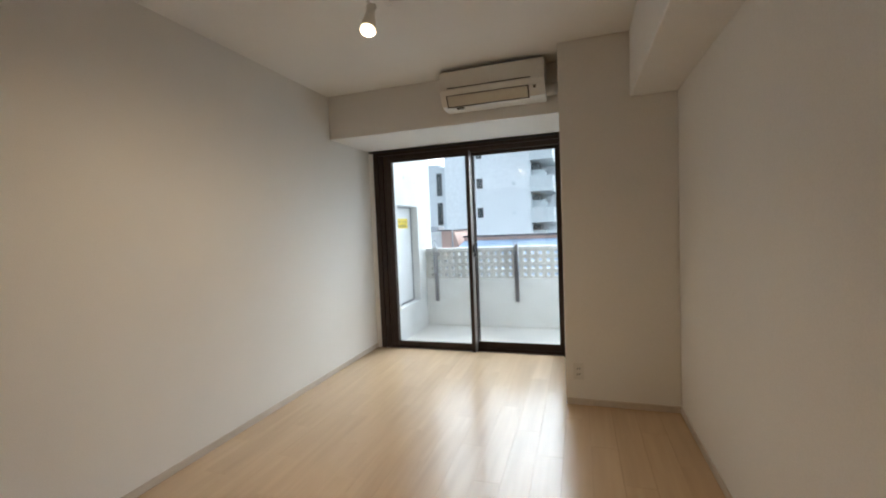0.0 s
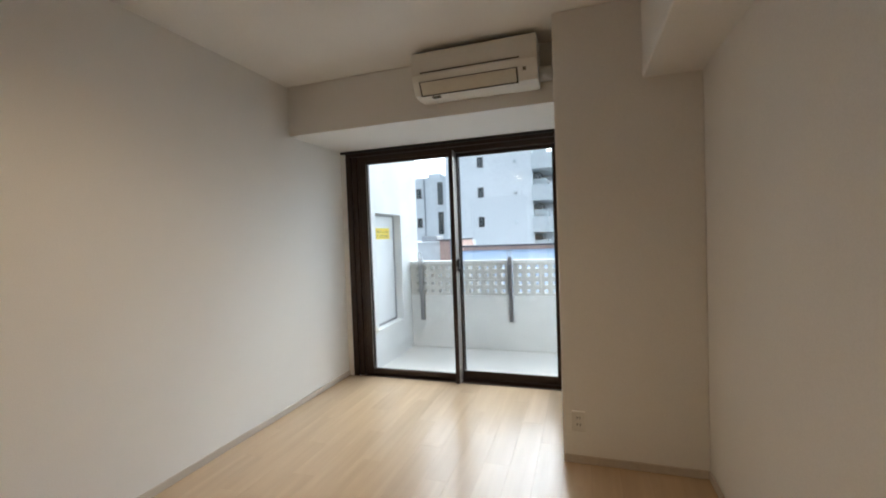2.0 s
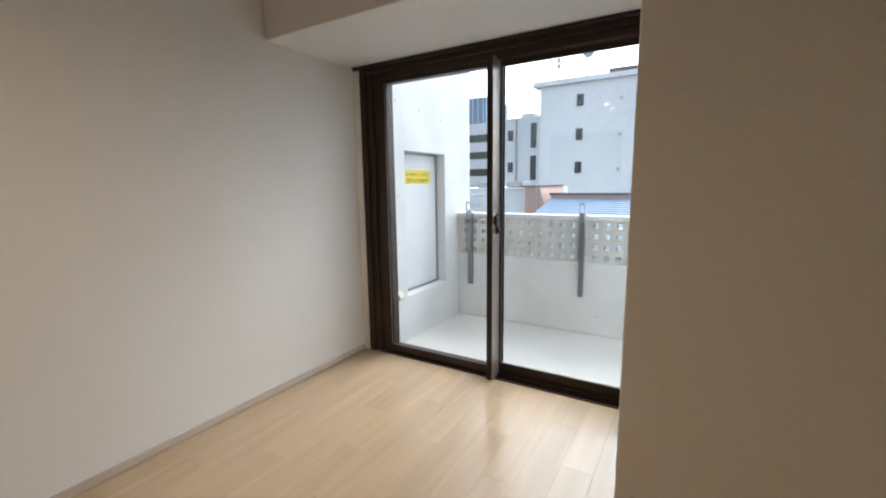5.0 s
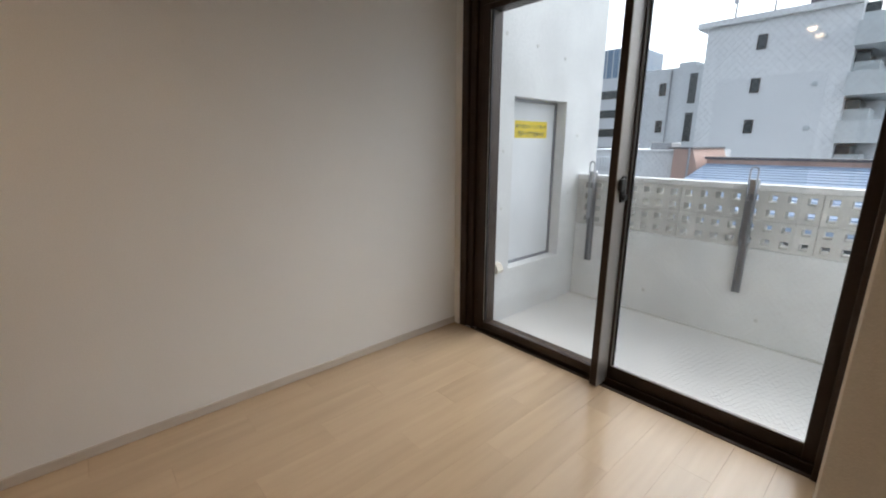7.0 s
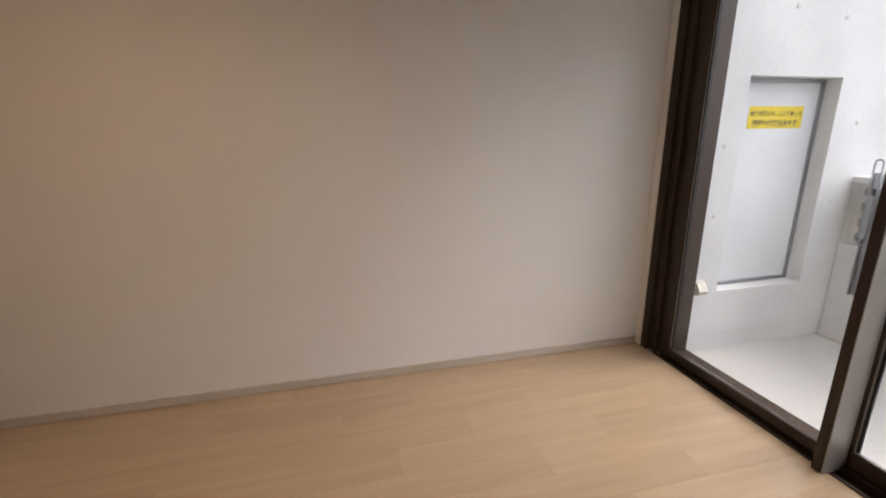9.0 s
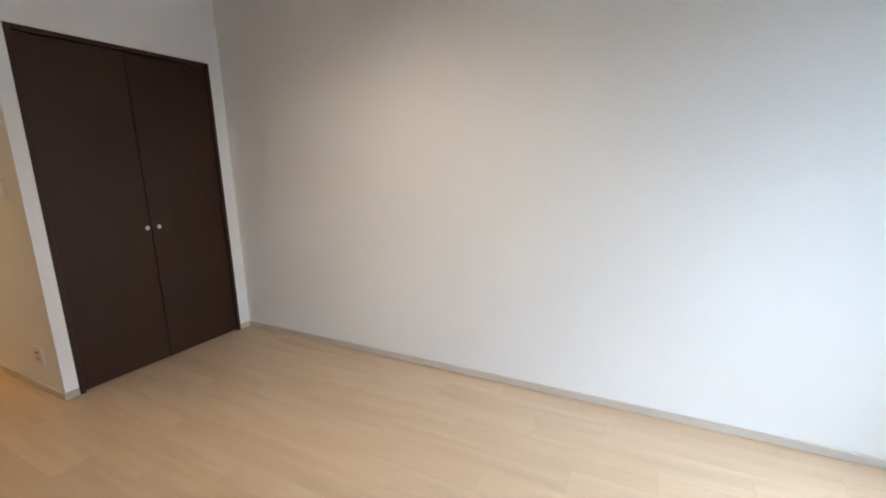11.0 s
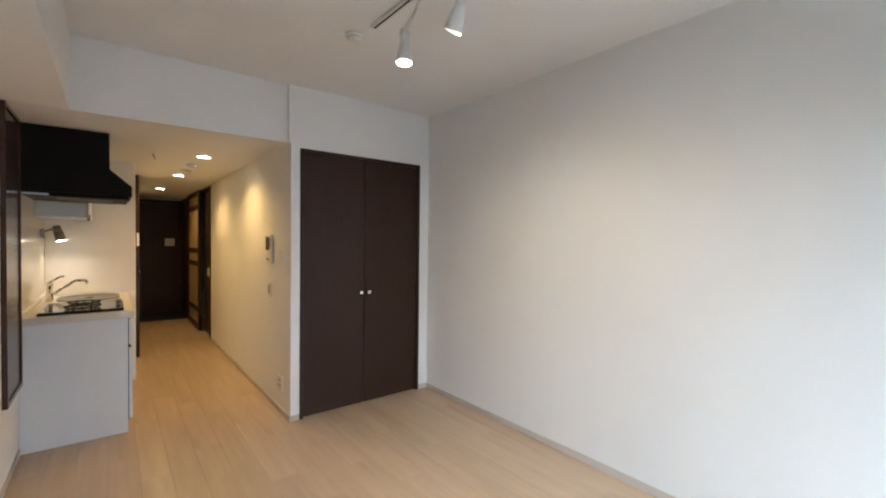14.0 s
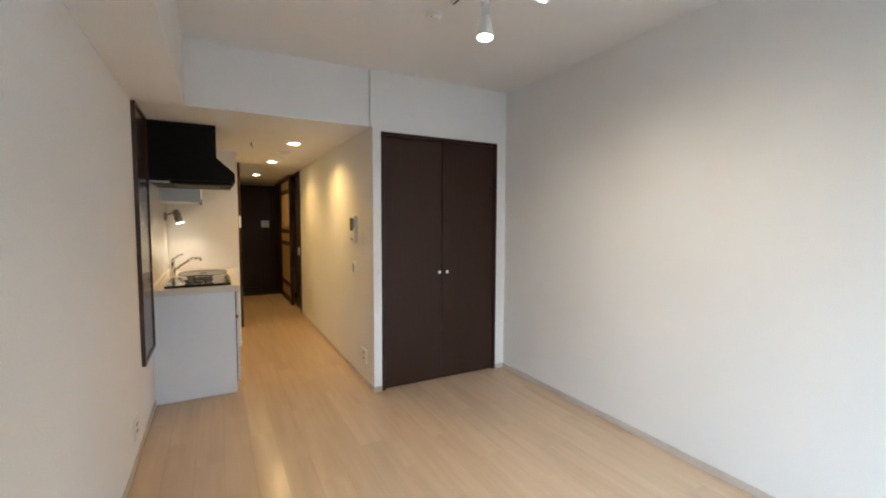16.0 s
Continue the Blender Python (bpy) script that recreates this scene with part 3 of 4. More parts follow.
piece("frame", PANELWOOD, boxes(((XR - 0.024, -4.795, 0.45), (XR, -4.77, 2.075)), ((XR - 0.024, -4.35, 0.45), (XR, -4.325, 2.075)), ((XR - 0.024, -4.77, 0.45), (XR, -4.35, 0.475)), ((XR - 0.024, -4.77, 2.05), (XR, -4.35, 2.075)), bevel=0.002), panel)

# ---- kitchen ----
K0, K1, KX = -6.155, -4.84, 2.2
unit = thing("kitchen_unit", (2.48, -5.47, 0), "white kitchen unit with cream worktop beside the passage", "kitchen unit")
piece("body", UNIT, boxes(((KX + 0.02, K0, 0.09), (XR - 0.001, K1 - 0.018, 0.80)), ((KX + 0.055, K0, 0), (XR - 0.001, K1 - 0.02, 0.09)), ((KX + 0.012, K1 - 0.018, 0), (XR - 0.001, K1, 0.803)), bevel=0.002), unit)
piece("worktop", WORKTOP, boxes(((KX - 0.02, K0, 0.803), (XR - 0.001, K1 + 0.004, 0.853)), ((XR - 0.02, K0, 0.853), (XR - 0.001, K1 + 0.002, 0.885)), bevel=0.005), unit, "cream worktop with a low upstand")
for y0, y1, z0, z1 in ((-5.49, K1 - 0.003, 0.095, 0.595), (-5.49, K1 - 0.003, 0.615, 0.795), (K0, -5.496, 0.095, 0.595), (K0, -5.496, 0.615, 0.795)):
    piece("cupboard_door", UNIT, boxes(((KX - 0.012, y0, z0), (KX + 0.007, y1, z1)), bevel=0.002), unit)
piece("handle_strip", SLOT, boxes(((KX - 0.004, K0, 0.5965), (KX + 0.0195, K1 - 0.002, 0.6135)), ((KX + 0.0075, K0, 0.09), (KX + 0.0118, K1 + 0.0005, 0.80))), unit, "dark recessed handle strip")

hob = thing("gas_cooktop", (2.46, -5.14, 0.853), "black two-burner gas cooktop set in the worktop", "cooktop")
piece("top", COOKGLASS, boxes(((2.235, -5.42, 0.8535), (2.68, -4.87, 0.873)), bevel=0.006), hob)
for y in (-5.28, -5.01):
    def grate(bm, y=y):
        for i in range(4):
            a = math.pi / 2 * i + math.pi / 4
            c, s = math.cos(a), math.sin(a)
            put_box(bm, (2.46 + c * 0.065 - 0.005, y + s * 0.065 - 0.005, 0.873), (2.46 + c * 0.065 + 0.005, y + s * 0.065 + 0.005, 0.888), 0.001)
        put_tube(bm, [(2.46 + 0.092 * math.cos(2 * math.pi * i / 16), y + 0.092 * math.sin(2 * math.pi * i / 16), 0.884) for i in range(17)], 0.005, 6)
        for i in range(4):
            a = math.pi / 2 * i
            put_tube(bm, [(2.46 + 0.1 * math.cos(a), y + 0.1 * math.sin(a), 0.889), (2.46 + 0.03 * math.cos(a), y + 0.03 * math.sin(a), 0.891)], 0.005, 6)
    piece("grate", IRON, grate, hob)
    piece("burner", SINKSTEEL, lambda bm, y=y: (put_rod(bm, (2.46, y, 0.872), (2.46, y, 0.879), 0.04, 0.036, 24), put_rod(bm, (2.46, y, 0.879), (2.46, y, 0.884), 0.028, 0.024, 24)), hob)
for y in (-5.3, -5.22, -5.03):
    piece("dial", STEEL, lambda bm, y=y: put_rod(bm, (2.262, y, 0.872), (2.262, y, 0.892), 0.015, 0.013, 18), hob)

sink = thing("sink", (2.46, -5.82, 0.853), "oval brushed steel sink set in the worktop", "sink")


def basin(bm):
    n = 36
    def ring(a, b, z):
        out = []
        for i in range(n):
            c, s = math.cos(2 * math.pi * i / n), math.sin(2 * math.pi * i / n)
            k = 1 / (abs(c) ** 3.2 + abs(s) ** 3.2) ** (1 / 3.2)
            out.append(bm.verts.new((2.45 + a * c * k, -5.82 + b * s * k, z)))
        return out
    rows = [ring(0.205, 0.235, 0.8535), ring(0.203, 0.233, 0.860), ring(0.185, 0.215, 0.860), ring(0.178, 0.208, 0.8555), ring(0.10, 0.12, 0.8545)]
    for p, q in zip(rows, rows[1:]):
        for i in range(n):
            f = bm.faces.new((p[i], p[(i + 1) % n], q[(i + 1) % n], q[i]))
            f.smooth = True
    bm.faces.new(rows[-1])


piece("bowl", SINKSTEEL, basin, sink)
piece("drain", SLOT, lambda bm: put_rod(bm, (2.45, -5.82, 0.8546), (2.45, -5.82, 0.857), 0.03, seg=20), sink)
mixer = thing("kitchen_tap", (2.69, -5.73, 0.853), "chrome single-lever kitchen tap behind the sink", "tap")
piece("body", CHROME, lambda bm: (put_rod(bm, (2.69, -5.73, 0.853), (2.69, -5.73, 0.985), 0.024, 0.021, 24), put_rod(bm, (2.69, -5.73, 0.985), (2.685, -5.73, 1.01), 0.022, 0.012, 24)), mixer)
piece("spout", CHROME, lambda bm: put_tube(bm, [(2.68, -5.74, 0.90), (2.60, -5.77, 0.96), (2.54, -5.79, 1.005), (2.47, -5.81, 1.0), (2.465, -5.81, 0.975)], 0.011, 12), mixer)
piece("lever", CHROME, lambda bm: put_tube(bm, [(2.685, -5.73, 1.005), (2.63, -5.715, 1.045), (2.60, -5.71, 1.05)], 0.008, 10), mixer)

piece("splash_panel", SPLASH, boxes(((XR - 0.004, -6.168, 0.886), (XR - 0.0005, K1 + 0.01, ZH)), ((2.125, -6.17, 0.86), (XR - 0.005, -6.166, ZH))), label="glossy cream kitchen splash panels", kind=S)

hood = thing("cooker_hood", (2.5, -5.2, 1.645), "black steel cooker hood under the low ceiling", "cooker hood")
H0, H1 = -5.5, -4.905


def hood_body(bm):
    put_prism(bm, [(XR - 0.005, 1.66), (2.185, 1.66), (2.185, 1.725), (2.31, 1.84), (2.31, ZH + 0.004), (XR - 0.005, ZH + 0.004)], "y", H0, H1)


piece("canopy", BLACK, hood_body, hood)
piece("lip", BLACK, boxes(((2.205, H0 + 0.02, 1.635), (XR - 0.01, H1 - 0.02, 1.6605))), hood)
piece("filter", IRON, boxes(((2.29, H0 + 0.06, 1.63), (2.60, H1 - 0.06, 1.6355)), bevel=0.002), hood, "dark metal grease filter")
piece("edge_strip", ALU, boxes(((2.62, H1 - 0.018, 1.637), (XR - 0.012, H1 - 0.0165, 1.650))), hood, "bright strip along the lower edge")

cab = thing("wall_cabinet", (2.6, -5.82, 1.5), "pale grey wall cabinet above the sink", "cabinet")
piece("body", CABGREY, boxes(((2.46, -6.12, 1.52), (XR - 0.005, -5.53, ZH)), bevel=0.003), cab)
piece("door", CABGREY, boxes(((2.441, -6.118, 1.515), (2.459, -5.532, ZH - 0.01)), bevel=0.003), cab)
piece("catch", STEEL, boxes(((2.43, -5.57, 1.495), (2.455, -5.545, 1.545)), bevel=0.004), cab)

ks = thing("wall_spotlight", (XR, -5.89, 1.41), "grey wall spotlight over the sink, lit", "spotlight")
KH = Vector((2.655, -5.91, 1.43))
KW = Vector((-0.25, -0.1, -1)).normalized()
piece("base", SINKSTEEL, lambda bm: (put_box(bm, (XR - 0.03, -5.92, 1.36), (XR - 0.004, -5.86, 1.43), 0.006), put_tube(bm, [(XR - 0.03, -5.89, 1.41), (2.70, -5.9, 1.425), KH], 0.008, 10)), ks)
piece("shade", SINKSTEEL, lambda bm: (put_rod(bm, KH - KW * 0.03, KH + KW * 0.02, 0.024, 0.031, 24), put_rod(bm, KH + KW * 0.02, KH + KW * 0.095, 0.031, 0.036, 24)), ks)
piece("bulb", GLOW, lambda bm: put_rod(bm, KH + KW * 0.0955, KH + KW * 0.1, 0.031, 0.031, 24), ks, "lit warm lamp face")
spot(KH + KW * 0.11, (2.6, -5.97, 0.85), 1.0, cone=130)

# ---- hall ----
for y, x, w in ((-5.37, 1.665, 8.5), (-6.77, 1.705, 6.5), (-8.47, 1.745, 5.0)):
    d = thing("downlight", (x, y, ZH), "round lit warm downlight in the hall ceiling", "downlight", "hall downlights")

    def trim_ring(bm, x=x, y=y):
        put_rod(bm, (x, y, ZH - 0.003), (x, y, ZH + 0.006), 0.062, 0.066, 32)
    piece("trim", PLASTIC, trim_ring, d)
    piece("lens", DOWNGLOW, lambda bm, x=x, y=y: put_rod(bm, (x, y, ZH - 0.006), (x, y, ZH - 0.0032), 0.048, 0.05, 32), d, "glowing round lens")
    spot((x, y, ZH - 0.012), (x, y, 0), w, cone=150, colour=(1, 0.50, 0.12), size=0.04)
for x, y in ((1.675, -5.92), (1.675, -6.37)):
    fd = thing("ceiling_detector", (x, y, ZH), "low round white detector on the hall ceiling", "detector", "hall detectors")
    piece("body", PLASTIC, lambda bm, x=x, y=y: (put_rod(bm, (x, y, ZH + 0.005), (x, y, ZH - 0.014), 0.055, 0.055, 28), put_rod(bm, (x, y, ZH - 0.014), (x, y, ZH - 0.03), 0.045, 0.03, 28)), fd)
hook = thing("ceiling_hook", (2.02, -5.52, ZH), "small dark hook under the kitchen ceiling", "hook")
piece("rod", BRONZE, lambda bm: put_tube(bm, [(2.02, -5.52, ZH + 0.004), (2.02, -5.52, ZH - 0.012), (2.0, -5.59, ZH - 0.03)], 0.004, 8), hook)

door2 = thing("door_2", (2.1, -7.47, 0), "dark brown hall door seen on edge, closed", kind=S)
piece("frame", DARKWOOD, boxes(((2.052, -7.095, 0), (2.118, -7.07, ZH)), ((2.052, -7.945, 0), (2.118, -7.92, ZH)), ((2.09, -7.92, 2.03), (2.118, -7.095, ZH)), bevel=0.002), door2)
piece("leaf", DARKWOOD, boxes(((2.098, -7.918, 0.008), (2.135, -7.097, 2.028)), bevel=0.002), door2)
piece("handle", CHROME, lambda bm: (put_rod(bm, (2.098, -7.17, 0.98), (2.05, -7.17, 0.98), 0.008), put_rod(bm, (2.052, -7.17, 0.98), (2.052, -7.29, 0.98), 0.008)), door2)
wall_plate("light_switch", "white switch plate on the dark door jamb", "switch", "y", -7.07, 1, 2.054, 2.078, 1.27, 1.42, (), "switches")

slide = thing("door_3", (XH, -8.47, 0), "dark brown sliding door with frosted amber panes, half open", kind=S)
piece("frame", DARKWOOD, boxes(((XH - 0.11, -7.535, 0), (XH + 0.012, -7.51, 2.07)), ((XH - 0.11, -9.37, 0), (XH + 0.012, -9.34, 2.07)), ((XH - 0.11, -9.34, 2.04), (XH + 0.012, -7.535, 2.07)), bevel=0.002), slide)
SY0, SY1 = -9.335, -8.19


def leaf_rails(bm):
    put_box(bm, (XH + 0.014, SY0, 0.012), (XH + 0.045, SY0 + 0.11, 2.075), 0.002)
    put_box(bm, (XH + 0.014, SY1 - 0.11, 0.012), (XH + 0.045, SY1, 2.075), 0.002)
    for z0, z1 in ((0.012, 0.10), (0.27, 0.34), (0.95, 1.02), (1.15, 1.22), (1.80, 1.87), (2.0, 2.075)):
        put_box(bm, (XH + 0.016, SY0 + 0.11, z0), (XH + 0.043, SY1 - 0.11, z1), 0.002)


piece("leaf", DARKWOOD, leaf_rails, slide)
for z0, z1 in ((0.10, 0.27), (0.34, 0.95), (1.02, 1.15), (1.22, 1.80), (1.87, 2.0)):
    piece("pane", AMBER, boxes(((XH + 0.024, SY0 + 0.105, z0 - 0.004), (XH + 0.034, SY1 - 0.105, z1 + 0.004))), slide, "frosted amber pane")
piece("side_board", DARKWOOD, boxes(((XH - 0.07, -8.22, 0.0), (XH - 0.04, -7.79, 2.04))), slide)
basin_ob = thing("washbasin", (XH - 0.05, -7.67, 0.8), "white washbasin edge in the washroom opening", "washbasin")
piece("bowl", UNIT, boxes(((XH - 0.3, -7.77, 0.83), (XH + 0.01, -7.55, 0.97)), bevel=0.03), basin_ob)
piece("cabinet", DARKWOOD, boxes(((XH - 0.28, -7.76, 0.0), (XH - 0.02, -7.55, 0.83)), bevel=0.003), basin_ob)

entry = thing("door_1", (1.68, -10.42, 0), "dark brown entrance door at the end of the hall", kind=S)
piece("frame", BRONZE, boxes(((XH, -10.47, 0), (XH + 0.05, -10.39, 2.06)), ((2.07, -10.47, 0), (2.12, -10.39, 2.06)), ((XH + 0.05, -10.47, 2.0), (2.07, -10.39, 2.06)), bevel=0.003), entry)
piece("leaf", DARKWOOD, boxes(((XH + 0.052, -10.47, 0.01), (2.068, -10.425, 1.998)), bevel=0.003), entry)
piece("side_board", DARKWOOD, boxes(((XH + 0.0, -10.38, 0.0), (XH + 0.014, -9.375, 2.07)), bevel=0.002), entry)
piece("lock", STEEL, boxes(((2.0, -10.425, 0.95), (2.04, -10.405, 1.1)), bevel=0.004), entry)
piece("letter_box", PLASTIC_CREAM, boxes(((1.38, -10.425, 1.22), (1.53, -10.405, 1.36)), bevel=0.004), entry, "cream square plate on the door")
piece("entrance_floor", IRON, boxes(((XH + 0.002, -10.42, 0.001), (2.118, -9.521, 0.006))), label="dark stone tile floor before the entrance door", kind=S)
piece("hall_step_edge", DARKWOOD, boxes(((XH, -9.52, 0.001), (2.12, -9.47, 0.012))), label="dark timber edge at the entrance step", kind=S)

# ---- outside ----
piece("ground", ASPHALT, boxes(((-600, 3, -10.3), (600, 900, -10))), label="city ground far below the balcony", kind=S)


def facade(name, label, x0, x1, y0, y1, z1, mat, turn=0.0):
    b = thing(name, (x0, y0, -10), label, "building")
    b.rotation_euler = (0, 0, radians(turn))
    piece("wall", mat, boxes(((x0, y0, -10), (x1, y1, z1))), b)
    return b


def facade_window(b, x0, x1, z0, z1, y, frame=0.08):
    piece("window", [BRONZE, DARKPANE_SHADE], lambda bm: (put_box(bm, (x0 - frame, y - 0.06, z0 - frame), (x1 + frame, y + 0.02, z0), 0, 0), put_box(bm, (x0 - frame, y - 0.06, z1), (x1 + frame, y + 0.02, z1 + frame), 0, 0),
          put_box(bm, (x0 - frame, y - 0.06, z0), (x0, y + 0.02, z1), 0, 0), put_box(bm, (x1, y - 0.06, z0), (x1 + frame, y + 0.02, z1), 0, 0), put_box(bm, (x0, y - 0.03, z0), (x1, y + 0.02, z1), 0, 1)), b)


# the white tiled block, about 37 m off
YF = 35.0
big = facade("apartment_block", "white tiled apartment block with small dark windows", -10.1, -1.9, YF, YF + 12, 9.5, TILED)
piece("roof_slab", TILED, boxes(((-10.7, YF - 0.4, 9.5), (-1.9, YF + 12, 9.88))), big)
for z in (8.1, 5.3, 2.55, -0.3):
    facade_window(big, -6.9, -6.45, z - 0.42, z + 0.42, YF, 0.05)
    piece("vent_hood", BALGLASS, boxes(((-3.6, YF - 0.18, z - 0.3), (-3.3, YF, z - 0.05)), bevel=0.03), big)
for z in (-1.2, 1.6, 4.4, 7.2):
    piece("balcony", BALGLASS, boxes(((-1.9, YF - 0.9, z), (0.1, YF + 4.5, z + 1.15)), ((-1.9, YF - 0.9, z - 0.2), (0.15, YF + 4.5, z))), big)
    # solid dark box paints the shade inside each balcony recess
    piece("recess", DARKPANE_SHADE, boxes(((-1.9, YF + 0.9, z + 1.9), (-1.2, YF + 4.5, z + 2.45))), big)
    piece("screen", BALGLASS, boxes(((-1.9, YF + 0.9, z + 1.15), (-0.7, YF + 4.5, z + 1.9))), big)
piece("side_wall", TILED, boxes(((-1.9, YF + 4.5, -10), (1.0, YF + 12, 9.2))), big)
piece("roof_house", RUST, boxes(((-5.0, YF + 3, 9.9), (-2.8, YF + 6, 11.0))), big)


def mast(x, z, head):
    def build(bm):
        put_rod(bm, (x, YF + 1, 9.85), (x, YF + 1, z), 0.06, seg=8)
        put_box(bm, (x - 0.35, YF + 0.7, 9.85), (x + 0.35, YF + 1.3, 10.15), 0.05)
        if head == "dish":
            put_rod(bm, (x + 0.1, YF + 0.9, z), (x + 0.2, YF + 0.6, z + 0.05), 0.15, 0.45, 20)
        else:
            for k in (0.0, 0.5, 1.0):
                put_box(bm, (x - 0.2, YF + 0.9, z - 1.2 + k), (x + 0.08, YF + 1.1, z - 0.85 + k), 0.03)
    piece("mast", STEEL, build, big)


mast(-8.8, 12.3, "rod")
mast(-6.5, 11.9, "dish")
piece("roof_rail", STEEL, lambda bm: [put_rod(bm, (-1.9, YF - 0.3, z), (0.0, YF - 0.3, z), 0.05, seg=6) for z in (9.6, 10.0, 10.4, 10.8)], big)

wing = facade("stair_wing", "lower white tiled wing with dark stair slots", -15.2, -10.12, YF + 0.6, YF + 10, 7.2, TILED_DIM)
for z in (5.65, 2.75):
    facade_window(wing, -13.3, -12.9, z - 0.42, z + 0.42, YF + 0.6, 0.05)
    piece("slot", DARKPANE_SHADE, boxes(((-11.15, YF + 0.57, z - 1.2), (-10.6, YF + 0.7, z + 1.0))), wing)
piece("parapet_block", TILED_DIM, boxes(((-12.2, YF + 1, 7.2), (-11.0, YF + 4, 7.6))), wing)
piece("pipe", STEEL, lambda bm: put_rod(bm, (-12.5, YF + 0.5, -5), (-12.5, YF + 0.5, 7.0), 0.06, seg=8), wing)

# low roofs between
roofb = facade("metal_roof_house", "low building with a blue-grey ribbed metal roof", -2.9, 9, 10.0, 15.0, -1.2, TILED_DIM)


def ribbed(bm):
    put_prism(bm, [(9.7, -0.55), (15.0, 0.62), (15.0, 0.5), (9.7, -0.67)], "x", -3.0, 9.0)
    for i in range(20):
        y = 9.75 + i * 0.27
        z = -0.55 + (y - 9.7) * 1.17 / 5.3
        put_prism(bm, [(y, z + 0.002), (y + 0.04, z + 0.011), (y + 0.04, z + 0.04), (y, z + 0.03)], "x", -3.0, 9.0)


piece("roof", BLUEROOF, ribbed, roofb)
piece("ridge_wall", PINK, boxes(((-3.0, 15.0, -1.2), (9, 15.3, 0.78))), roofb)
piece("ridge_cap", RUST, boxes(((-3.05, 14.92, 0.78), (9.05, 15.4, 0.86))), roofb)
pinkb = facade("salmon_house", "small salmon rendered house gable", -3.95, -3.35, 14.5, 18, 1.12, PINK)
piece("gable", PINK, lambda bm: put_prism(bm, [(-3.35, 1.15), (-3.35, -3), (-3.1, -3), (-3.1, 0.4)], "y", 14.5, 18), pinkb)
piece("pipe", STEEL, lambda bm: put_rod(bm, (-3.4, 14.4, -3), (-3.4, 14.4, 1.2), 0.035, seg=8), pinkb)
piece("coping", RUST, boxes(((-4.15, 14.42, 1.12), (-3.3, 18.05, 1.18))), pinkb)
low = facade("flat_roof_house", "low white flat-roofed house with roof units", -9.5, -4.12, 15.0, 22, 1.0, TILED)
piece("coping", TILED, boxes(((-9.55, 14.92, 1.0), (-4.13, 22, 1.08))), low)
piece("roof_unit", STEEL, boxes(((-5.4, 16, 1.08), (-4.6, 17, 1.35)), bevel=0.03), low)
piece("roof_unit", STEEL, boxes(((-6.9, 16, 1.08), (-6.3, 17, 1.3)), bevel=0.03), low)
piece("railing", TILED, lambda bm: ([put_rod(bm, (-7.6 + 0.12 * i, 14.9, 0.2), (-7.6 + 0.12 * i, 14.9, 0.75), 0.02, seg=6) for i in range(12)], put_rod(bm, (-7.7, 14.9, 0.75), (-6.1, 14.9, 0.75), 0.03, seg=6)), low)

far1 = facade("distant_tower", "distant blue-grey glass tower", -44, -36.5, 80, 92, 19, TOWER)
for k in range(6):
    piece("mullion", BALGLASS, boxes(((-43.4 + k * 1.25, 79.9, -10), (-43.25 + k * 1.25, 80, 19))), far1)
far2 = facade("distant_flats", "distant grey flats, balcony shade painted as dark bands", -36.0, -27.0, 65, 75, 11.5, TILED_DIM)
# flat dark strips paint the shade in each storey's balconies
for k in range(7):
    piece("balcony_band", DARKPANE_SHADE, boxes(((-36.0, 64.9, -9 + k * 2.9), (-27.0, 65, -7.8 + k * 2.9))), far2)
far3 = facade("brown_house", "brown brick house behind the low roofs", -20.2, -16.6, 46, 54, 6.6, BROWNB)
piece("gable", BROWNB, lambda bm: put_prism(bm, [(-20.4, 6.6), (-16.4, 6.6), (-17.6, 8.6)], "y", 46, 54), far3)
for z in (-1, 2.4, 5.8):
    facade_window(far3, -19.2, -18.4, z - 0.6, z + 0.6, 46)
far4 = facade("right_flats", "grey flats further off, balcony shade painted as dark bands", 0.9, 8.0, 62, 72, 11, TILED_DIM)
# balcony shade again as flat dark strips
for k in range(7):
    piece("balcony_band", DARKPANE_SHADE, boxes(((0.9, 61.9, -9 + k * 2.9), (8.0, 62, -7.8 + k * 2.9))), far4)

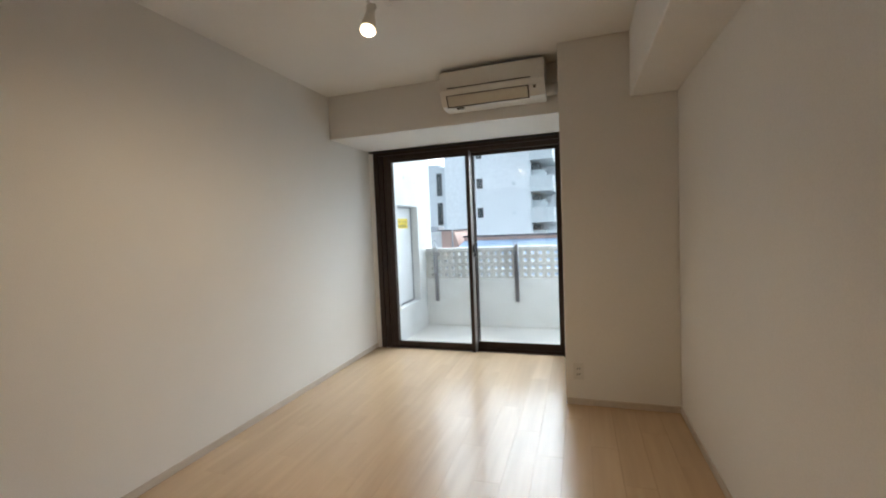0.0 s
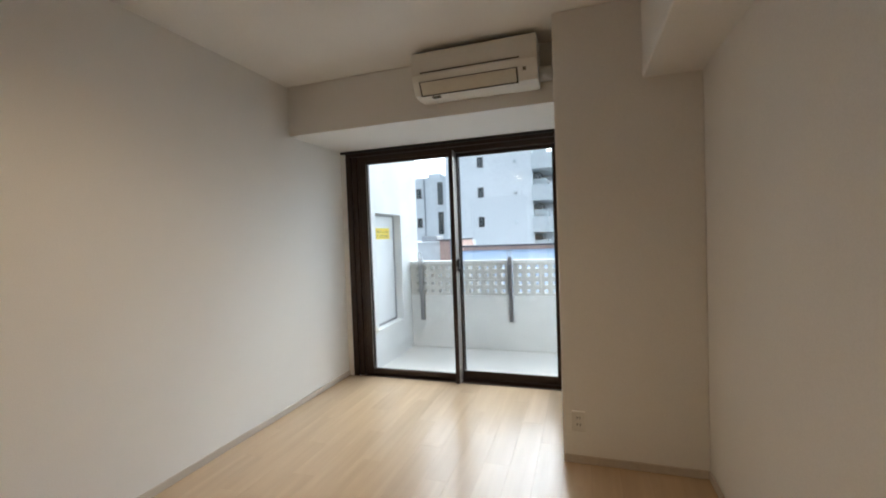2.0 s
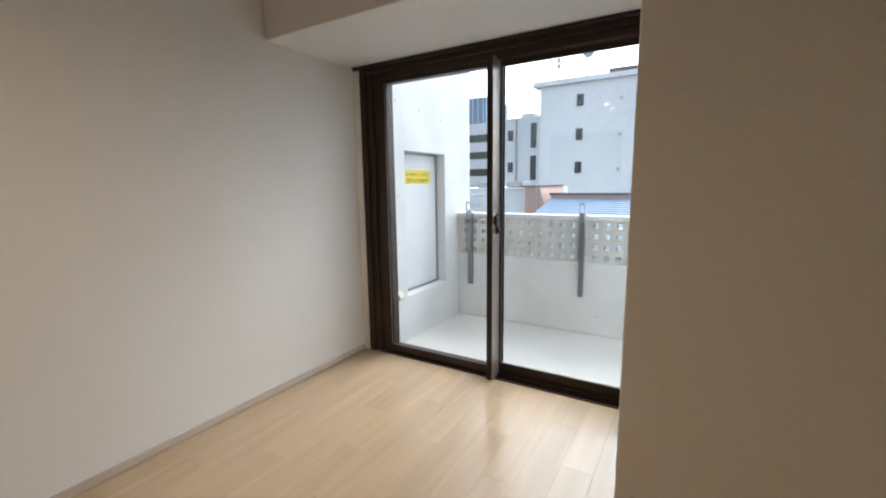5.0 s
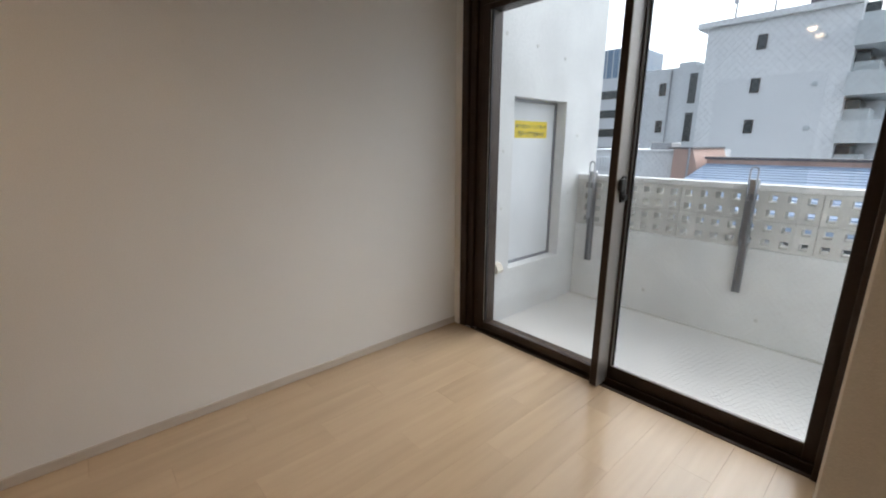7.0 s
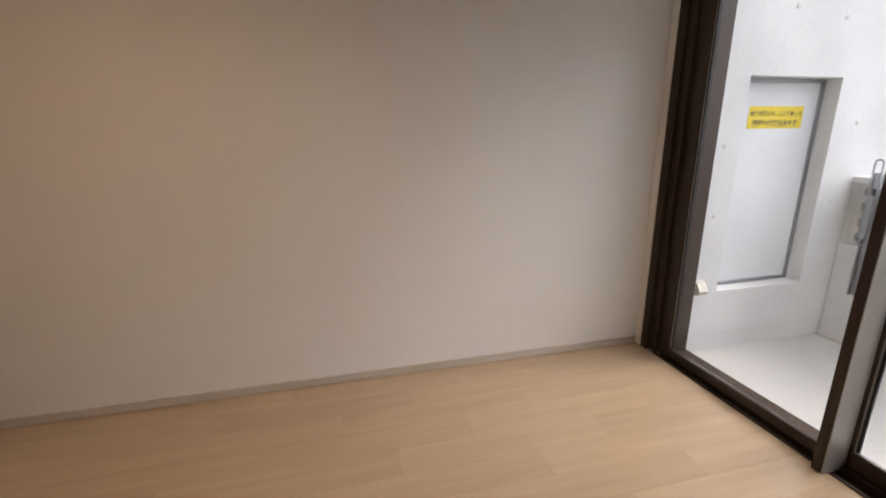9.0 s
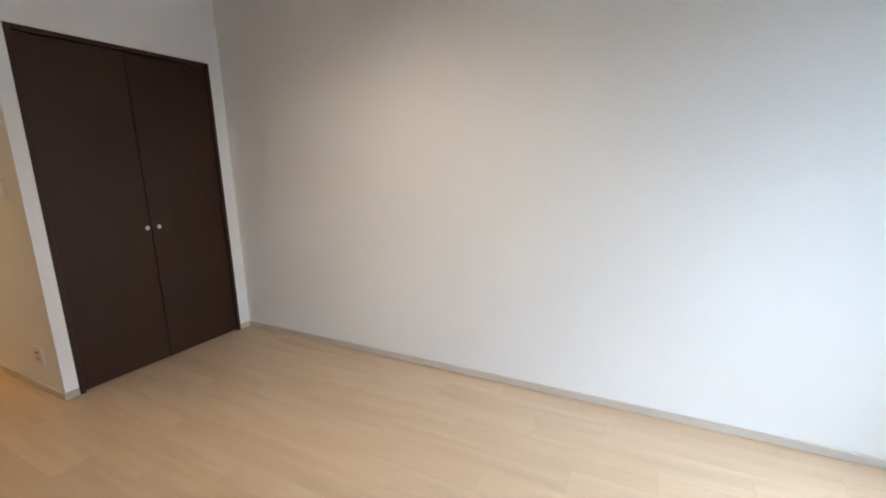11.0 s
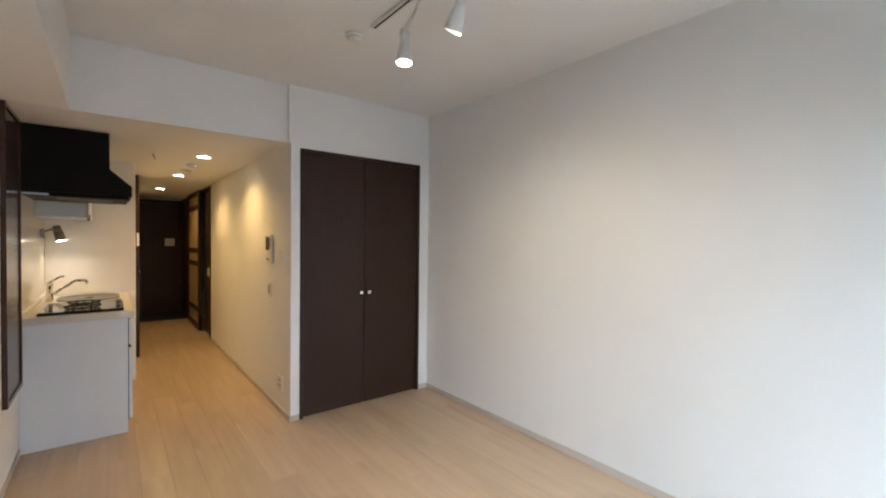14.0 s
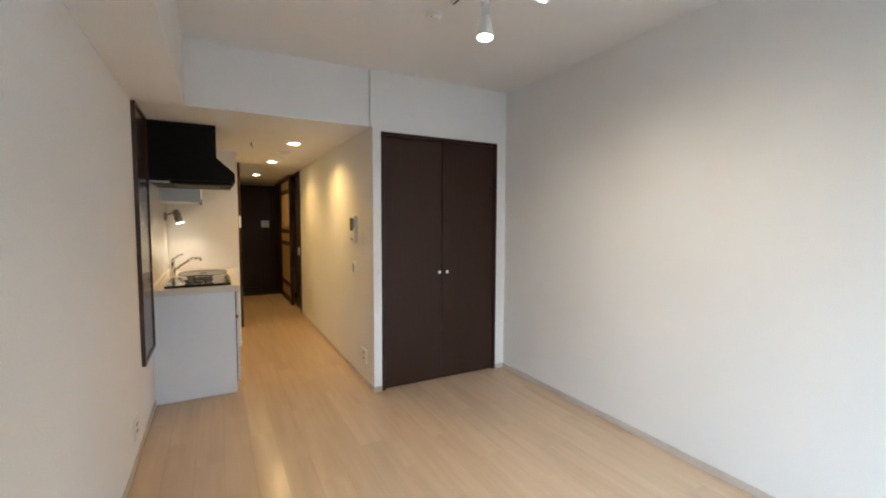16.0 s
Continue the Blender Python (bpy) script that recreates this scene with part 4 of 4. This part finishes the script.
# ---- perforated blocks of the parapet ----
BW, BH, BT = 0.387, 0.187, 0.115


def block_mesh():
    bm = bmesh.new()
    half = 0.0225
    us = sorted([0, BW] + [v for i in range(4) for v in (BW / 8 + i * BW / 4 - half, BW / 8 + i * BW / 4 + half)])
    vs = sorted([0, BH] + [v for i in range(2) for v in (BH / 4 + i * BH / 2 - half, BH / 4 + i * BH / 2 + half)])
    for i in range(len(us) - 1):
        for j in range(len(vs) - 1):
            if i % 2 == 1 and j % 2 == 1:
                continue
            put_box(bm, (us[i], 0, vs[j]), (us[i + 1], BT, vs[j + 1]))
    bmesh.ops.remove_doubles(bm, verts=bm.verts, dist=1e-5)
    me = bpy.data.meshes.new("block")
    bm.to_mesh(me)
    bm.free()
    me.materials.append(BLOCK)
    return me


BM = block_mesh()
piece("end_pillar", BLOCK, boxes(((XS + 0.003, 1.376, 0.582), (0.149, 1.49, 0.9615))), par)
for row in range(2):
    for col in range(11):
        x = 0.151 + col * 0.390
        o = new("block", BM)
        o.location = (x, 1.376 + random.uniform(-0.001, 0.001), 0.583 + row * 0.190)
        o.parent = par
piece("coping", CONCRETE, boxes(((XS + 0.003, 1.368, 0.9625), (4.3, 1.50, 1.0)), bevel=0.003), par)

# ---- floor planks ----
fl = piece("floor", SUBFLOOR, boxes(((0, -10.57, -0.1), (XR, 0.012, -0.008))), label="pale maple plank floor, glossy", kind=S)
PW, PL = XR / 19, 0.91
cache = {}


def plank_mesh(length):
    key = round(length, 3)
    if key not in cache:
        bm = bmesh.new()
        put_box(bm, (0.0002, 0.0002, -0.008), (PW - 0.0002, length - 0.0002, 0.0), 0.0006)
        me = bpy.data.meshes.new("plank")
        bm.to_mesh(me)
        bm.free()
        me.materials.append(PLANK)
        cache[key] = me
    return cache[key]


for i in range(19):
    y = 0.011
    step = PL * ((i * 0.37 + 0.27) % 1.0)
    step = step if step > 0.1 else PL
    while y > -10.56:
        length = min(step, y + 10.57)
        o = new("plank", plank_mesh(length))
        o.location = (i * PW, y - length, 0)
        o.parent = fl
        y -= length
        step = PL
